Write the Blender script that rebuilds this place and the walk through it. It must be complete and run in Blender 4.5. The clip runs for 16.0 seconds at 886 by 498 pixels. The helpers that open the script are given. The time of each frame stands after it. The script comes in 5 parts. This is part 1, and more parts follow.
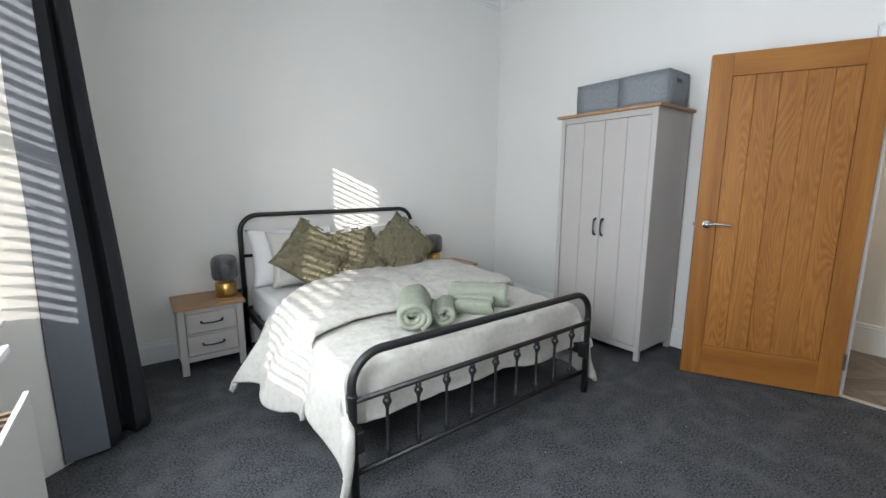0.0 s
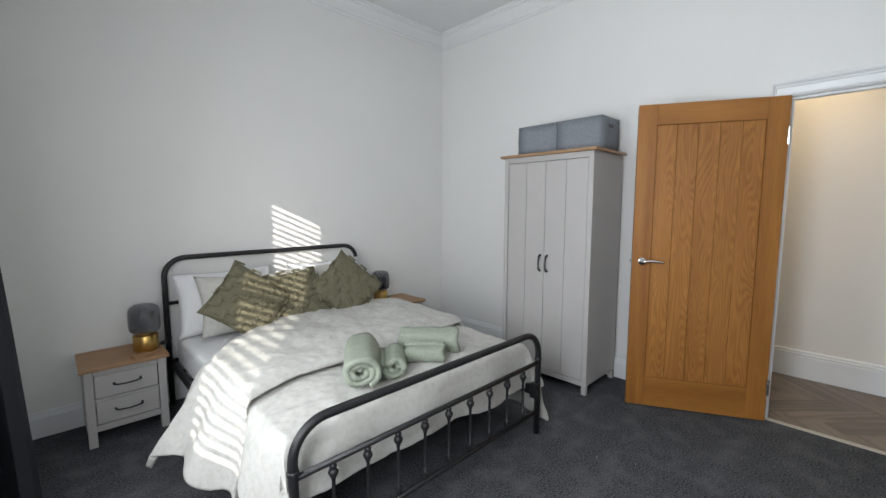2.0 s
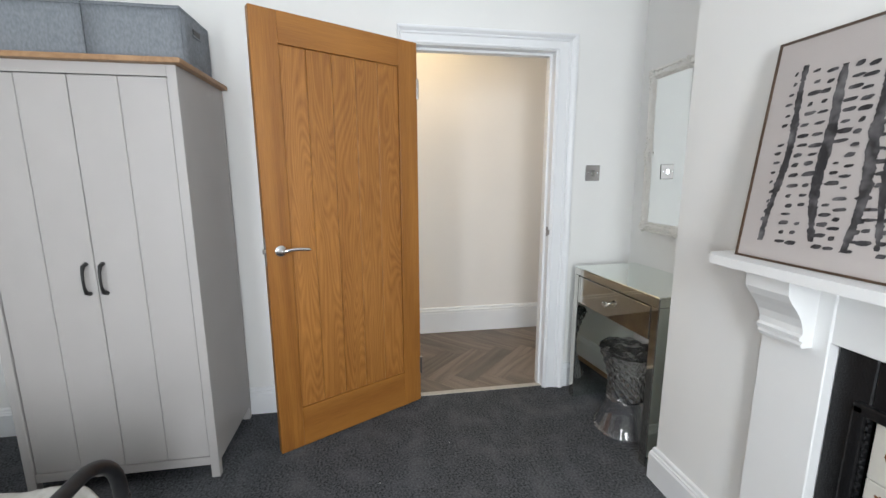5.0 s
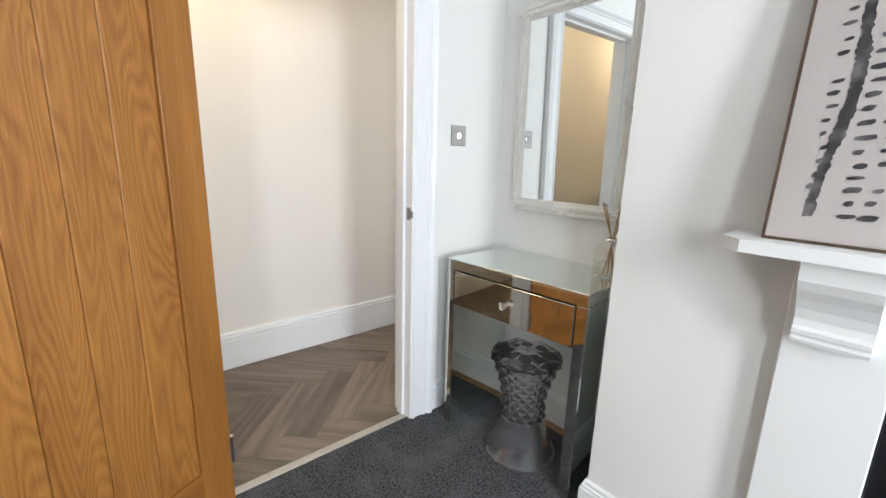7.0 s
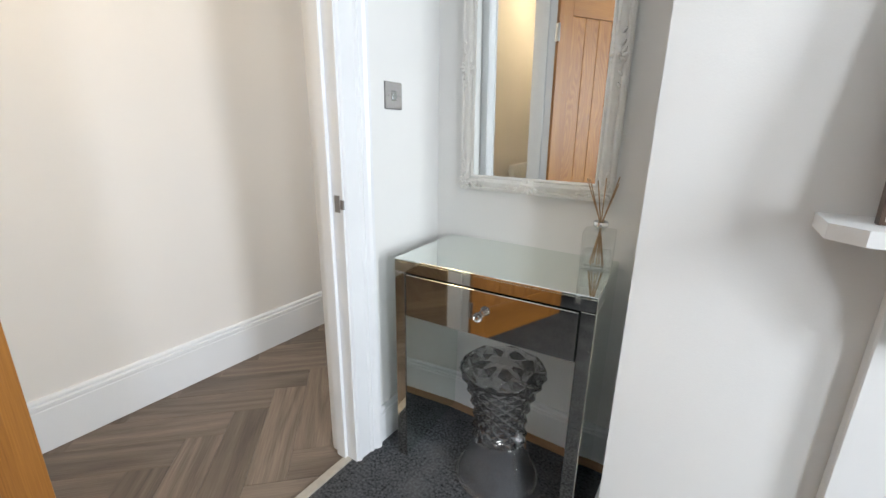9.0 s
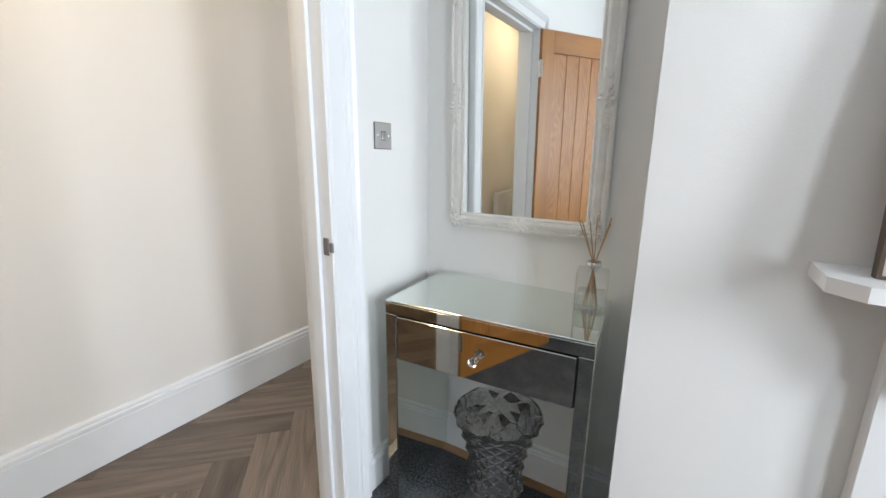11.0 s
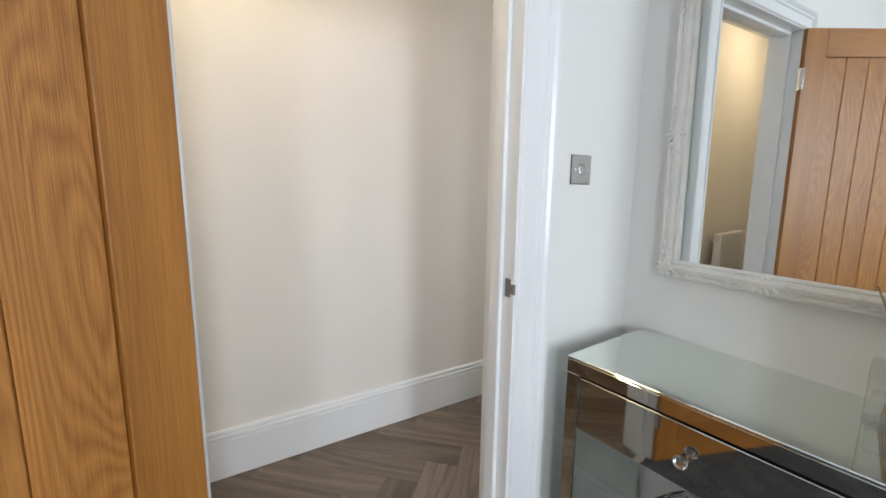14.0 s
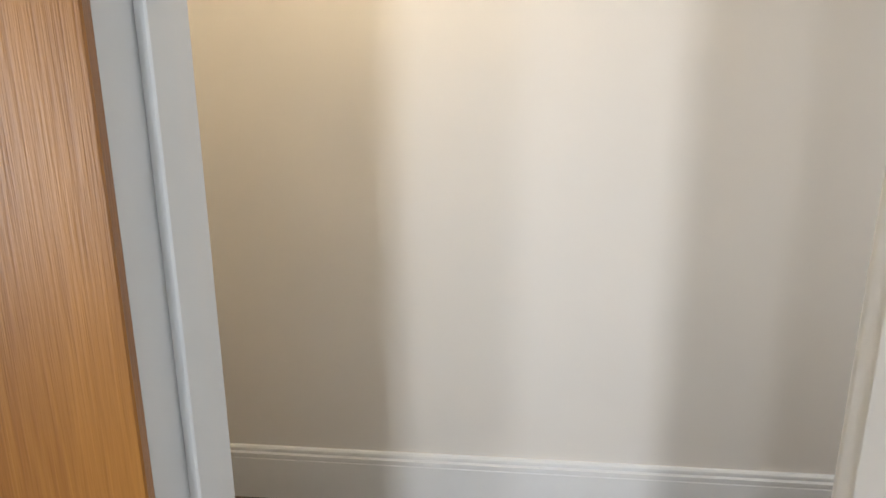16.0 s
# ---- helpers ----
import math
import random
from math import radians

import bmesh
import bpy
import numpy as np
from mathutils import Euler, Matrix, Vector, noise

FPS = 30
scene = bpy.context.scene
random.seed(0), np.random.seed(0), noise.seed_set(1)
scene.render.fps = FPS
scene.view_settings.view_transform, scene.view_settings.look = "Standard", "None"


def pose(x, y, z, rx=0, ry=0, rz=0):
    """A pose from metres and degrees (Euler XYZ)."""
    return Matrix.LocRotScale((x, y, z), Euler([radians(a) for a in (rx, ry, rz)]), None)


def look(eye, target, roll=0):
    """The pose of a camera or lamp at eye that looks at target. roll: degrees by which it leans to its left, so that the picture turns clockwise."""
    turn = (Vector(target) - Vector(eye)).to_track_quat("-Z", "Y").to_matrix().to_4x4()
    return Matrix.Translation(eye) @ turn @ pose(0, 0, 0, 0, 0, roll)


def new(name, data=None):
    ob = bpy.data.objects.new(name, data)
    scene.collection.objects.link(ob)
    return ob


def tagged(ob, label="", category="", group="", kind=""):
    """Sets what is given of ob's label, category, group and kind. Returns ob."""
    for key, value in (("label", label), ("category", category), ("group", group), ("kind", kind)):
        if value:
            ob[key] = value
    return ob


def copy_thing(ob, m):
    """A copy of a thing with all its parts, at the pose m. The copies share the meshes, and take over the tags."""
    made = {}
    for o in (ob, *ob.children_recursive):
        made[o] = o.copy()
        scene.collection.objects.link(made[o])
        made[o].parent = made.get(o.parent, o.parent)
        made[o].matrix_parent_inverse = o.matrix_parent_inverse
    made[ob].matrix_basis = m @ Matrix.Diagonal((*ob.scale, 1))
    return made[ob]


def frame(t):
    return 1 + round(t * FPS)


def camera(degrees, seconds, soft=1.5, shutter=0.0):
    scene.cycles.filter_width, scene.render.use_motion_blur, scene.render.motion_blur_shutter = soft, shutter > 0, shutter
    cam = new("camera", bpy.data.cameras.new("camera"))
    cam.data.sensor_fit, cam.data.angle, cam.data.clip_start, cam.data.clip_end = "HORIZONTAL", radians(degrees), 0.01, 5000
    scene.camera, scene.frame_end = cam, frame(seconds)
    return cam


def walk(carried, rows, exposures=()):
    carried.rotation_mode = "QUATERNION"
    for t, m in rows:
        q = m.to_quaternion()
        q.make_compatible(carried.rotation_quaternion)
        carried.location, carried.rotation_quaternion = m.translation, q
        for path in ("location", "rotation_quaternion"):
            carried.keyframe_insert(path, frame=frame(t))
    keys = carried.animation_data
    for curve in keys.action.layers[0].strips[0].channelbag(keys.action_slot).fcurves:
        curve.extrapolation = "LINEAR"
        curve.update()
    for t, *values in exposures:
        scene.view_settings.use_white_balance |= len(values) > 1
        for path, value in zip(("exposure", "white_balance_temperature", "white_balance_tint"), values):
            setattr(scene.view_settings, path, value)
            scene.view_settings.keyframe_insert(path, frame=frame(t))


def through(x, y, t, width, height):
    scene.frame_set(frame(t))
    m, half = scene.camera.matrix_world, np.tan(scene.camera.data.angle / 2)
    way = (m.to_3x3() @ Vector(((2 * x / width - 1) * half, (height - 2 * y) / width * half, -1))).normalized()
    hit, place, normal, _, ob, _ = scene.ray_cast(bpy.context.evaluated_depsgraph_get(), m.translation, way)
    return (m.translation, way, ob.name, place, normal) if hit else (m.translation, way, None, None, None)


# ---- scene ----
cam = camera(95.04, 16.0)
PATH = [
    (0, (1.788, 0.651, 1.256), (2.96, 2.238, 0.927), 0.11),
    (0.5, (1.79, 0.645, 1.31), (2.931, 2.261, 1.016), 0.23),
    (1, (1.777, 0.651, 1.326), (2.945, 2.258, 1.091), 0.43),
    (1.5, (1.792, 0.672, 1.343), (3.042, 2.219, 1.136), 0.21),
    (2, (1.821, 0.716, 1.351), (3.207, 2.143, 1.144), 0.01),
    (2.5, (1.895, 0.791, 1.334), (3.466, 2.008, 1.11), -0.15),
    (3, (2.012, 0.893, 1.355), (3.748, 1.848, 1.084), -0.43),
    (3.5, (2.152, 0.968, 1.327), (4.019, 1.625, 1.036), -0.45),
    (4, (2.343, 1.057, 1.319), (4.294, 1.375, 1.011), -0.34),
    (4.5, (2.543, 1.164, 1.306), (4.516, 1.147, 0.979), -0.21),
    (5, (2.739, 1.282, 1.314), (4.682, 0.96, 0.967), -0.16),
    (5.2, (2.821, 1.306, 1.309), (4.738, 0.861, 0.952), -0.24),
    (7.5, (3.743, 1.292, 1.218), (5.089, -0.111, 0.747), 1.6),
    (8, (3.873, 1.2, 1.218), (5.093, -0.293, 0.689), 1.06),
    (10.5, (4.07, 1.137, 1.22), (5.064, -0.521, 0.708), 0.86),
    (11, (4.067, 1.133, 1.271), (5.081, -0.532, 0.826), 0.71),
    (11.5, (4.05, 1.114, 1.298), (5.135, -0.531, 0.956), 0.39),
    (12, (4.058, 1.11, 1.333), (5.209, -0.502, 1.057), 0.56),
    (12.5, (4.054, 1.107, 1.355), (5.312, -0.429, 1.112), 0.67),
    (13, (4.05, 1.099, 1.342), (5.433, -0.326, 1.101), 0.86),
    (13.5, (4.095, 1.088, 1.306), (5.607, -0.194, 1.043), 0.85),
    (14, (4.147, 1.044, 1.282), (5.819, -0.01, 0.976), 0.74),
    (14.5, (4.229, 0.988, 1.261), (6.032, 0.189, 0.928), 0.66),
    (15, (4.349, 0.904, 1.274), (6.251, 0.414, 0.893), -0.48),
    (15.5, (4.505, 0.805, 1.244), (6.465, 0.628, 0.888), -0.5),
    (16, (4.63, 0.715, 1.24), (6.597, 0.889, 0.924), -0.31),
]
walk(cam, [(t, look(eye, target, roll)) for t, eye, target, roll in PATH],
     exposures=[(0.0, 0.10, 6450, 10), (1.5, -0.10, 6450, 10), (2.5, 0.02, 6450, 10), (5.0, 0.30, 6500, 10), (7.5, 0.72, 6450, 10), (10.5, 0.72, 6300, 10), (12.5, 0.38, 6250, 10), (14.5, 0.40, 6400, 10), (16.0, 0.48, 6500, 10)])

# ---- light ----
world = bpy.data.worlds.new("sky_world")
scene.world = world
world.use_nodes = True
wn = world.node_tree.nodes
sky = wn.new("ShaderNodeTexSky")
sky.sky_type, sky.sun_disc = "NISHITA", False
SUN_WAY = Vector((0.73, 1.0, -0.338)).normalized()
sky.sun_elevation = math.asin(-SUN_WAY.z)
sky.sun_rotation = math.atan2(-SUN_WAY.x, -SUN_WAY.y)
wn["Background"].inputs["Strength"].default_value = 0.12
world.node_tree.links.new(sky.outputs[0], wn["Background"].inputs["Color"])


def lamp(name, kind, m, energy, colour, **more):
    data = bpy.data.lights.new(name, kind)
    data.energy, data.color = energy, colour
    for key, value in more.items():
        if key == "angle":
            data.angle = value
        elif key == "size":
            data.size = value
        elif key == "size_y":
            data.shape, data.size_y = "RECTANGLE", value
        elif key == "radius":
            data.shadow_soft_size = value
    ob = new(name, data)
    ob.matrix_world = m
    return ob


lamp("sun", "SUN", look((0, 0, 5), Vector((0, 0, 5)) + SUN_WAY), 6.0, (1.0, 0.93, 0.82), angle=radians(0.35))
# the sky's light in the window openings
lamp("window_daylight", "AREA", look((1.44, 1.17, 1.5), (4.4, 0.95, 1.15)), 47.0, (0.88, 0.94, 1.0), size=0.55, size_y=1.55)
lamp("window_daylight_far", "AREA", look((1.44, 2.58, 1.5), (4.4, 0.4, 1.15)), 27.0, (0.88, 0.94, 1.0), size=0.42, size_y=1.55)
# the hall's ceiling light
lamp("hall_lamp", "POINT", pose(5.55, 1.02, 2.45), 7.2, (1.0, 0.79, 0.50), radius=0.07)
# added warm fill that brightens the far hall as the mirror shows it
lamp("hall_warm_fill", "POINT", pose(5.55, 2.9, 2.45), 6.5, (1.0, 0.79, 0.50), radius=0.07)
# added cool fill from the hall's closed south end, where no window stands
lamp("hall_cool_fill", "AREA", look((5.60, -1.75, 1.5), (5.75, 0.5, 1.0)), 7.0, (0.92, 0.96, 1.0), size=0.7, size_y=1.6)


# ---- materials ----
def material(name, base, rough=0.5, metal=0.0, vary=0.0, scale=8.0, stretch=(1, 1, 1), bump=0.0, bump_scale=60.0,
             second=None, second_scale=2.0, second_amount=0.0, per_object=0.0, rough_vary=0.0, coord="Object", spec=0.5, detail=4.0):
    """A principled material: base colour varied at two scales, with fine relief."""
    mat = bpy.data.materials.new(name)
    mat.use_nodes = True
    nt = mat.node_tree
    n, l = nt.nodes, nt.links
    bsdf = n["Principled BSDF"]
    bsdf.inputs["Roughness"].default_value, bsdf.inputs["Metallic"].default_value = rough, metal
    bsdf.inputs["Specular IOR Level"].default_value = spec
    tc = n.new("ShaderNodeTexCoord")
    mp = n.new("ShaderNodeMapping")
    mp.inputs["Scale"].default_value = stretch
    l.new(tc.outputs[coord], mp.inputs["Vector"])
    na = n.new("ShaderNodeTexNoise")
    na.inputs["Scale"].default_value, na.inputs["Detail"].default_value = scale, detail
    l.new(mp.outputs[0], na.inputs["Vector"])
    mix = n.new("ShaderNodeMixRGB")
    mix.inputs[1].default_value = (*[c * (1 - vary) for c in base], 1)
    mix.inputs[2].default_value = (*[min(1, c * (1 + vary)) for c in base], 1)
    ramp = n.new("ShaderNodeMapRange")
    ramp.inputs["From Min"].default_value, ramp.inputs["From Max"].default_value = 0.32, 0.68
    l.new(na.outputs["Fac"], ramp.inputs["Value"])
    l.new(ramp.outputs[0], mix.inputs[0])
    colour = mix.outputs[0]
    if second:
        nb = n.new("ShaderNodeTexNoise")
        nb.inputs["Scale"].default_value = second_scale
        l.new(tc.outputs[coord], nb.inputs["Vector"])
        rb = n.new("ShaderNodeMapRange")
        rb.inputs["From Min"].default_value, rb.inputs["From Max"].default_value, rb.inputs["To Max"].default_value = 0.45, 0.7, second_amount
        l.new(nb.outputs["Fac"], rb.inputs["Value"])
        mb = n.new("ShaderNodeMixRGB")
        mb.inputs[2].default_value = (*second, 1)
        l.new(rb.outputs[0], mb.inputs[0])
        l.new(colour, mb.inputs[1])
        colour = mb.outputs[0]
    if per_object:
        oi = n.new("ShaderNodeObjectInfo")
        ro = n.new("ShaderNodeMapRange")
        ro.inputs["To Min"].default_value, ro.inputs["To Max"].default_value = 1 - per_object, 1 + per_object
        l.new(oi.outputs["Random"], ro.inputs["Value"])
        mu = n.new("ShaderNodeMixRGB")
        mu.blend_type, mu.inputs[0].default_value = "MULTIPLY", 1
        l.new(colour, mu.inputs[1])
        l.new(ro.outputs[0], mu.inputs[2])
        colour = mu.outputs[0]
    l.new(colour, bsdf.inputs["Base Color"])
    if rough_vary:
        rr = n.new("ShaderNodeMapRange")
        rr.inputs["To Min"].default_value, rr.inputs["To Max"].default_value = rough - rough_vary, rough + rough_vary
        l.new(na.outputs["Fac"], rr.inputs["Value"])
        l.new(rr.outputs[0], bsdf.inputs["Roughness"])
    if bump:
        nc = n.new("ShaderNodeTexNoise")
        nc.inputs["Scale"].default_value, nc.inputs["Detail"].default_value = bump_scale, 5
        l.new(mp.outputs[0], nc.inputs["Vector"])
        bp = n.new("ShaderNodeBump")
        bp.inputs["Strength"].default_value, bp.inputs["Distance"].default_value = min(1, bump), 0.004
        l.new(nc.outputs["Fac"], bp.inputs["Height"])
        l.new(bp.outputs[0], bsdf.inputs["Normal"])
    return mat


def oak_material(name, light, dark, rough=0.38, grain_axis=2, ring=9.0, per_object=0.0, rings=9.0, pores=0.55, relief=0.12, slant=0.09):
    """Wood with long cathedral grain along one axis and fine pores."""
    mat = bpy.data.materials.new(name)
    mat.use_nodes = True
    nt = mat.node_tree
    n, l = nt.nodes, nt.links
    bsdf = n["Principled BSDF"]
    tc = n.new("ShaderNodeTexCoord")
    oi = n.new("ShaderNodeObjectInfo")
    shift = n.new("ShaderNodeVectorMath")
    shift.operation = "SCALE"
    comb = n.new("ShaderNodeCombineXYZ")
    for k in range(3):
        l.new(oi.outputs["Random"], comb.inputs[k])
    l.new(comb.outputs[0], shift.inputs[0])
    shift.inputs["Scale"].default_value = 7.3
    add = n.new("ShaderNodeVectorMath")
    l.new(tc.outputs["Object"], add.inputs[0])
    l.new(shift.outputs[0], add.inputs[1])

    def mapped(across, along):
        mp = n.new("ShaderNodeMapping")
        s = [across] * 3
        s[grain_axis] = along
        mp.inputs["Scale"].default_value = s
        l.new(add.outputs[0], mp.inputs["Vector"])
        return mp.outputs[0]

    big = n.new("ShaderNodeTexNoise")
    big.inputs["Scale"].default_value, big.inputs["Detail"].default_value, big.inputs["Distortion"].default_value = 1.0, 1.5, 0.3
    l.new(mapped(ring, ring * slant), big.inputs["Vector"])
    mul = n.new("ShaderNodeMath")
    mul.operation, mul.inputs[1].default_value = "MULTIPLY", rings
    l.new(big.outputs["Fac"], mul.inputs[0])
    frac = n.new("ShaderNodeMath")
    frac.operation = "PINGPONG"
    frac.inputs[1].default_value = 0.5
    l.new(mul.outputs[0], frac.inputs[0])
    fine = n.new("ShaderNodeTexNoise")
    fine.inputs["Scale"].default_value, fine.inputs["Detail"].default_value = 1.0, 3
    l.new(mapped(420, 9), fine.inputs["Vector"])
    broad = n.new("ShaderNodeTexNoise")
    broad.inputs["Scale"].default_value = 1.0
    l.new(mapped(11, 0.8), broad.inputs["Vector"])
    a = n.new("ShaderNodeMath")
    a.operation, a.inputs[1].default_value = "MULTIPLY", 0.62
    l.new(frac.outputs[0], a.inputs[0])
    b = n.new("ShaderNodeMath")
    b.operation, b.inputs[1].default_value = "MULTIPLY_ADD", pores
    l.new(fine.outputs["Fac"], b.inputs[0])
    l.new(a.outputs[0], b.inputs[2])
    c = n.new("ShaderNodeMath")
    c.operation, c.inputs[1].default_value = "MULTIPLY_ADD", 0.55
    l.new(broad.outputs["Fac"], c.inputs[0])
    l.new(b.outputs[0], c.inputs[2])
    rm = n.new("ShaderNodeMapRange")
    mid = 0.70 + (pores - 0.55) / 2
    rm.inputs["From Min"].default_value, rm.inputs["From Max"].default_value = mid - 0.28, mid + 0.28
    l.new(c.outputs[0], rm.inputs["Value"])
    mix = n.new("ShaderNodeMixRGB")
    mix.inputs[1].default_value, mix.inputs[2].default_value = (*dark, 1), (*light, 1)
    l.new(rm.outputs[0], mix.inputs[0])
    colour = mix.outputs[0]
    if per_object:
        ro = n.new("ShaderNodeMapRange")
        ro.inputs["To Min"].default_value, ro.inputs["To Max"].default_value = 1 - per_object, 1 + per_object
        l.new(oi.outputs["Random"], ro.inputs["Value"])
        mu = n.new("ShaderNodeMixRGB")
        mu.blend_type, mu.inputs[0].default_value = "MULTIPLY", 1
        l.new(colour, mu.inputs[1])
        l.new(ro.outputs[0], mu.inputs[2])
        colour = mu.outputs[0]
    l.new(colour, bsdf.inputs["Base Color"])
    bsdf.inputs["Roughness"].default_value = rough
    bp = n.new("ShaderNodeBump")
    bp.inputs["Strength"].default_value, bp.inputs["Distance"].default_value = relief, 0.002
    l.new(fine.outputs["Fac"], bp.inputs["Height"])
    l.new(bp.outputs[0], bsdf.inputs["Normal"])
    return mat


def glass_material(name, colour, rough=0.0, ior=1.45):
    mat = bpy.data.materials.new(name)
    mat.use_nodes = True
    b = mat.node_tree.nodes["Principled BSDF"]
    b.inputs["Base Color"].default_value = (*colour, 1)
    b.inputs["Roughness"].default_value, b.inputs["IOR"].default_value, b.inputs["Transmission Weight"].default_value = rough, ior, 1.0
    return mat


def shell_material(name, through, rough, cloud, cloud_colour, ior=1.55):
    """A thin clear wall: light passes tinted, the gloss follows the angle, and a little of it is cloudy."""
    mat = bpy.data.materials.new(name)
    mat.use_nodes = True
    n, l = mat.node_tree.nodes, mat.node_tree.links
    n.remove(n["Principled BSDF"])
    tr, gl, di, lw = n.new("ShaderNodeBsdfTransparent"), n.new("ShaderNodeBsdfGlossy"), n.new("ShaderNodeBsdfDiffuse"), n.new("ShaderNodeLayerWeight")
    tr.inputs[0].default_value = (*through, 1)
    gl.inputs["Roughness"].default_value, lw.inputs["Blend"].default_value = rough, 0.22
    di.inputs[0].default_value = (*cloud_colour, 1)
    gloss = n.new("ShaderNodeMath")
    gloss.operation, gloss.inputs[1].default_value, gloss.inputs[2].default_value = "MULTIPLY_ADD", (ior - 1), 0.05
    l.new(lw.outputs["Facing"], gloss.inputs[0])
    m1, m2 = n.new("ShaderNodeMixShader"), n.new("ShaderNodeMixShader")
    m1.inputs[0].default_value = cloud
    l.new(tr.outputs[0], m1.inputs[1])
    l.new(di.outputs[0], m1.inputs[2])
    l.new(gloss.outputs[0], m2.inputs[0])
    l.new(m1.outputs[0], m2.inputs[1])
    l.new(gl.outputs[0], m2.inputs[2])
    l.new(m2.outputs[0], n["Material Output"].inputs[0])
    return mat


def cut_material(name, shell, share):
    """Thick cut acrylic: part of the light is bent as in solid glass, the rest passes as through a thin clear wall."""
    mat = shell.copy()
    mat.name = name
    n, l = mat.node_tree.nodes, mat.node_tree.links
    out = n["Material Output"]
    clear, both = n.new("ShaderNodeBsdfGlass"), n.new("ShaderNodeMixShader")
    clear.inputs["Roughness"].default_value, clear.inputs["IOR"].default_value = 0.0, 1.30
    both.inputs[0].default_value = share
    l.new(out.inputs[0].links[0].from_socket, both.inputs[1])
    l.new(clear.outputs[0], both.inputs[2])
    l.new(both.outputs[0], out.inputs[0])
    return mat


M_WALL = material("wall_paint", (0.80, 0.795, 0.775), 0.75, vary=0.012, scale=1.5, bump=0.10, bump_scale=260, spec=0.25)
M_HALLWALL = material("hall_wall_paint", (0.80, 0.768, 0.726), 0.5, vary=0.015, scale=1.2, bump=0.08, bump_scale=200, spec=0.35)
M_CEIL = material("ceiling_paint", (0.80, 0.80, 0.80), 0.85, vary=0.01, scale=2, bump=0.08, bump_scale=200, spec=0.2)
M_TRIM = material("white_gloss_paint", (0.80, 0.81, 0.82), 0.28, vary=0.015, scale=5, bump=0.05, bump_scale=120)
M_SURROUND = material("white_satin_paint", (0.80, 0.80, 0.79), 0.42, vary=0.015, scale=5, bump=0.06, bump_scale=160)
M_CARPET = material("charcoal_carpet", (0.074, 0.077, 0.083), 0.95, vary=0.75, scale=105, bump=1.0, bump_scale=240, second=(0.145, 0.148, 0.156), second_scale=7.5, second_amount=0.45, spec=0.15, detail=9)
M_DOOR = oak_material("oiled_oak_board", (0.420, 0.182, 0.042), (0.235, 0.088, 0.017), 0.38, ring=7.0, rings=34.0, pores=0.75, relief=0.35, per_object=0.10, slant=0.11)
M_STILE = oak_material("oiled_oak_stile", (0.395, 0.166, 0.034), (0.235, 0.088, 0.016), 0.38, ring=1.6, pores=0.85, relief=0.3)
M_TOPOAK = oak_material("pale_oak_top", (0.42, 0.25, 0.13), (0.30, 0.165, 0.08), 0.45, grain_axis=0)
M_PLANK = oak_material("grey_oak_vinyl", (0.235, 0.184, 0.142), (0.108, 0.080, 0.060), 0.42, grain_axis=0, ring=6.0, per_object=0.24, rings=7.0, pores=0.95)
M_SUBFLOOR = material("dark_plank_joint", (0.05, 0.04, 0.032), 0.8, vary=0.2, scale=30)
M_GREY = material("warm_grey_furniture_paint", (0.455, 0.433, 0.419), 0.45, vary=0.02, scale=6, bump=0.06, bump_scale=140)
M_BLACK = material("black_powder_coat", (0.012, 0.012, 0.013), 0.42, vary=0.2, scale=60, bump=0.08, bump_scale=300)
M_HANDLE = material("black_iron_handle", (0.014, 0.013, 0.013), 0.38, vary=0.3, scale=90)
M_CHROME = material("polished_chrome", (0.75, 0.75, 0.76), 0.14, 1.0, vary=0.03, scale=20)
M_SATIN = material("brushed_steel", (0.34, 0.325, 0.315), 0.5, 1.0, vary=0.10, scale=40, stretch=(1, 1, 30))
M_BRASS = material("brushed_brass", (0.62, 0.40, 0.13), 0.28, 1.0, vary=0.08, scale=40, stretch=(1, 1, 12))
M_SMOKE = shell_material("smoked_glass", (0.56, 0.56, 0.60), 0.16, 0.30, (0.20, 0.20, 0.22))
M_LINEN = material("cream_patterned_cotton", (0.57, 0.557, 0.522), 0.9, vary=0.03, scale=90, bump=0.45, bump_scale=240, second=(0.45, 0.437, 0.387), second_scale=38, second_amount=0.5, spec=0.2)
M_SHEET = material("white_cotton", (0.80, 0.80, 0.81), 0.9, vary=0.02, scale=30, bump=0.3, bump_scale=900, spec=0.2)
M_OLIVE = material("olive_tufted_cotton", (0.165, 0.150, 0.098), 0.95, vary=0.18, scale=160, bump=0.9, bump_scale=420, spec=0.15)
M_OLIVE_T = material("olive_tuft", (0.185, 0.168, 0.112), 0.95, vary=0.22, scale=240, bump=1.0, bump_scale=600, spec=0.15)
M_TOWEL = material("sage_towelling", (0.300, 0.328, 0.262), 0.97, vary=0.13, scale=150, bump=0.7, bump_scale=420, second=(0.37, 0.40, 0.325), second_scale=14, second_amount=0.4, spec=0.15)
M_FELT = material("grey_felt", (0.245, 0.265, 0.29), 0.95, vary=0.14, scale=130, stretch=(1, 1, 0.5), bump=0.6, bump_scale=420, spec=0.15)
M_CURTAIN = material("charcoal_curtain", (0.026, 0.027, 0.032), 0.85, vary=0.15, scale=300, bump=0.4, bump_scale=900, spec=0.25)
M_LINING = material("pale_curtain_lining", (0.16, 0.175, 0.21), 0.85, vary=0.05, scale=200, bump=0.3, bump_scale=900, spec=0.2)
M_SLAT = material("white_blind_slat", (0.80, 0.80, 0.79), 0.45, vary=0.01, scale=20)
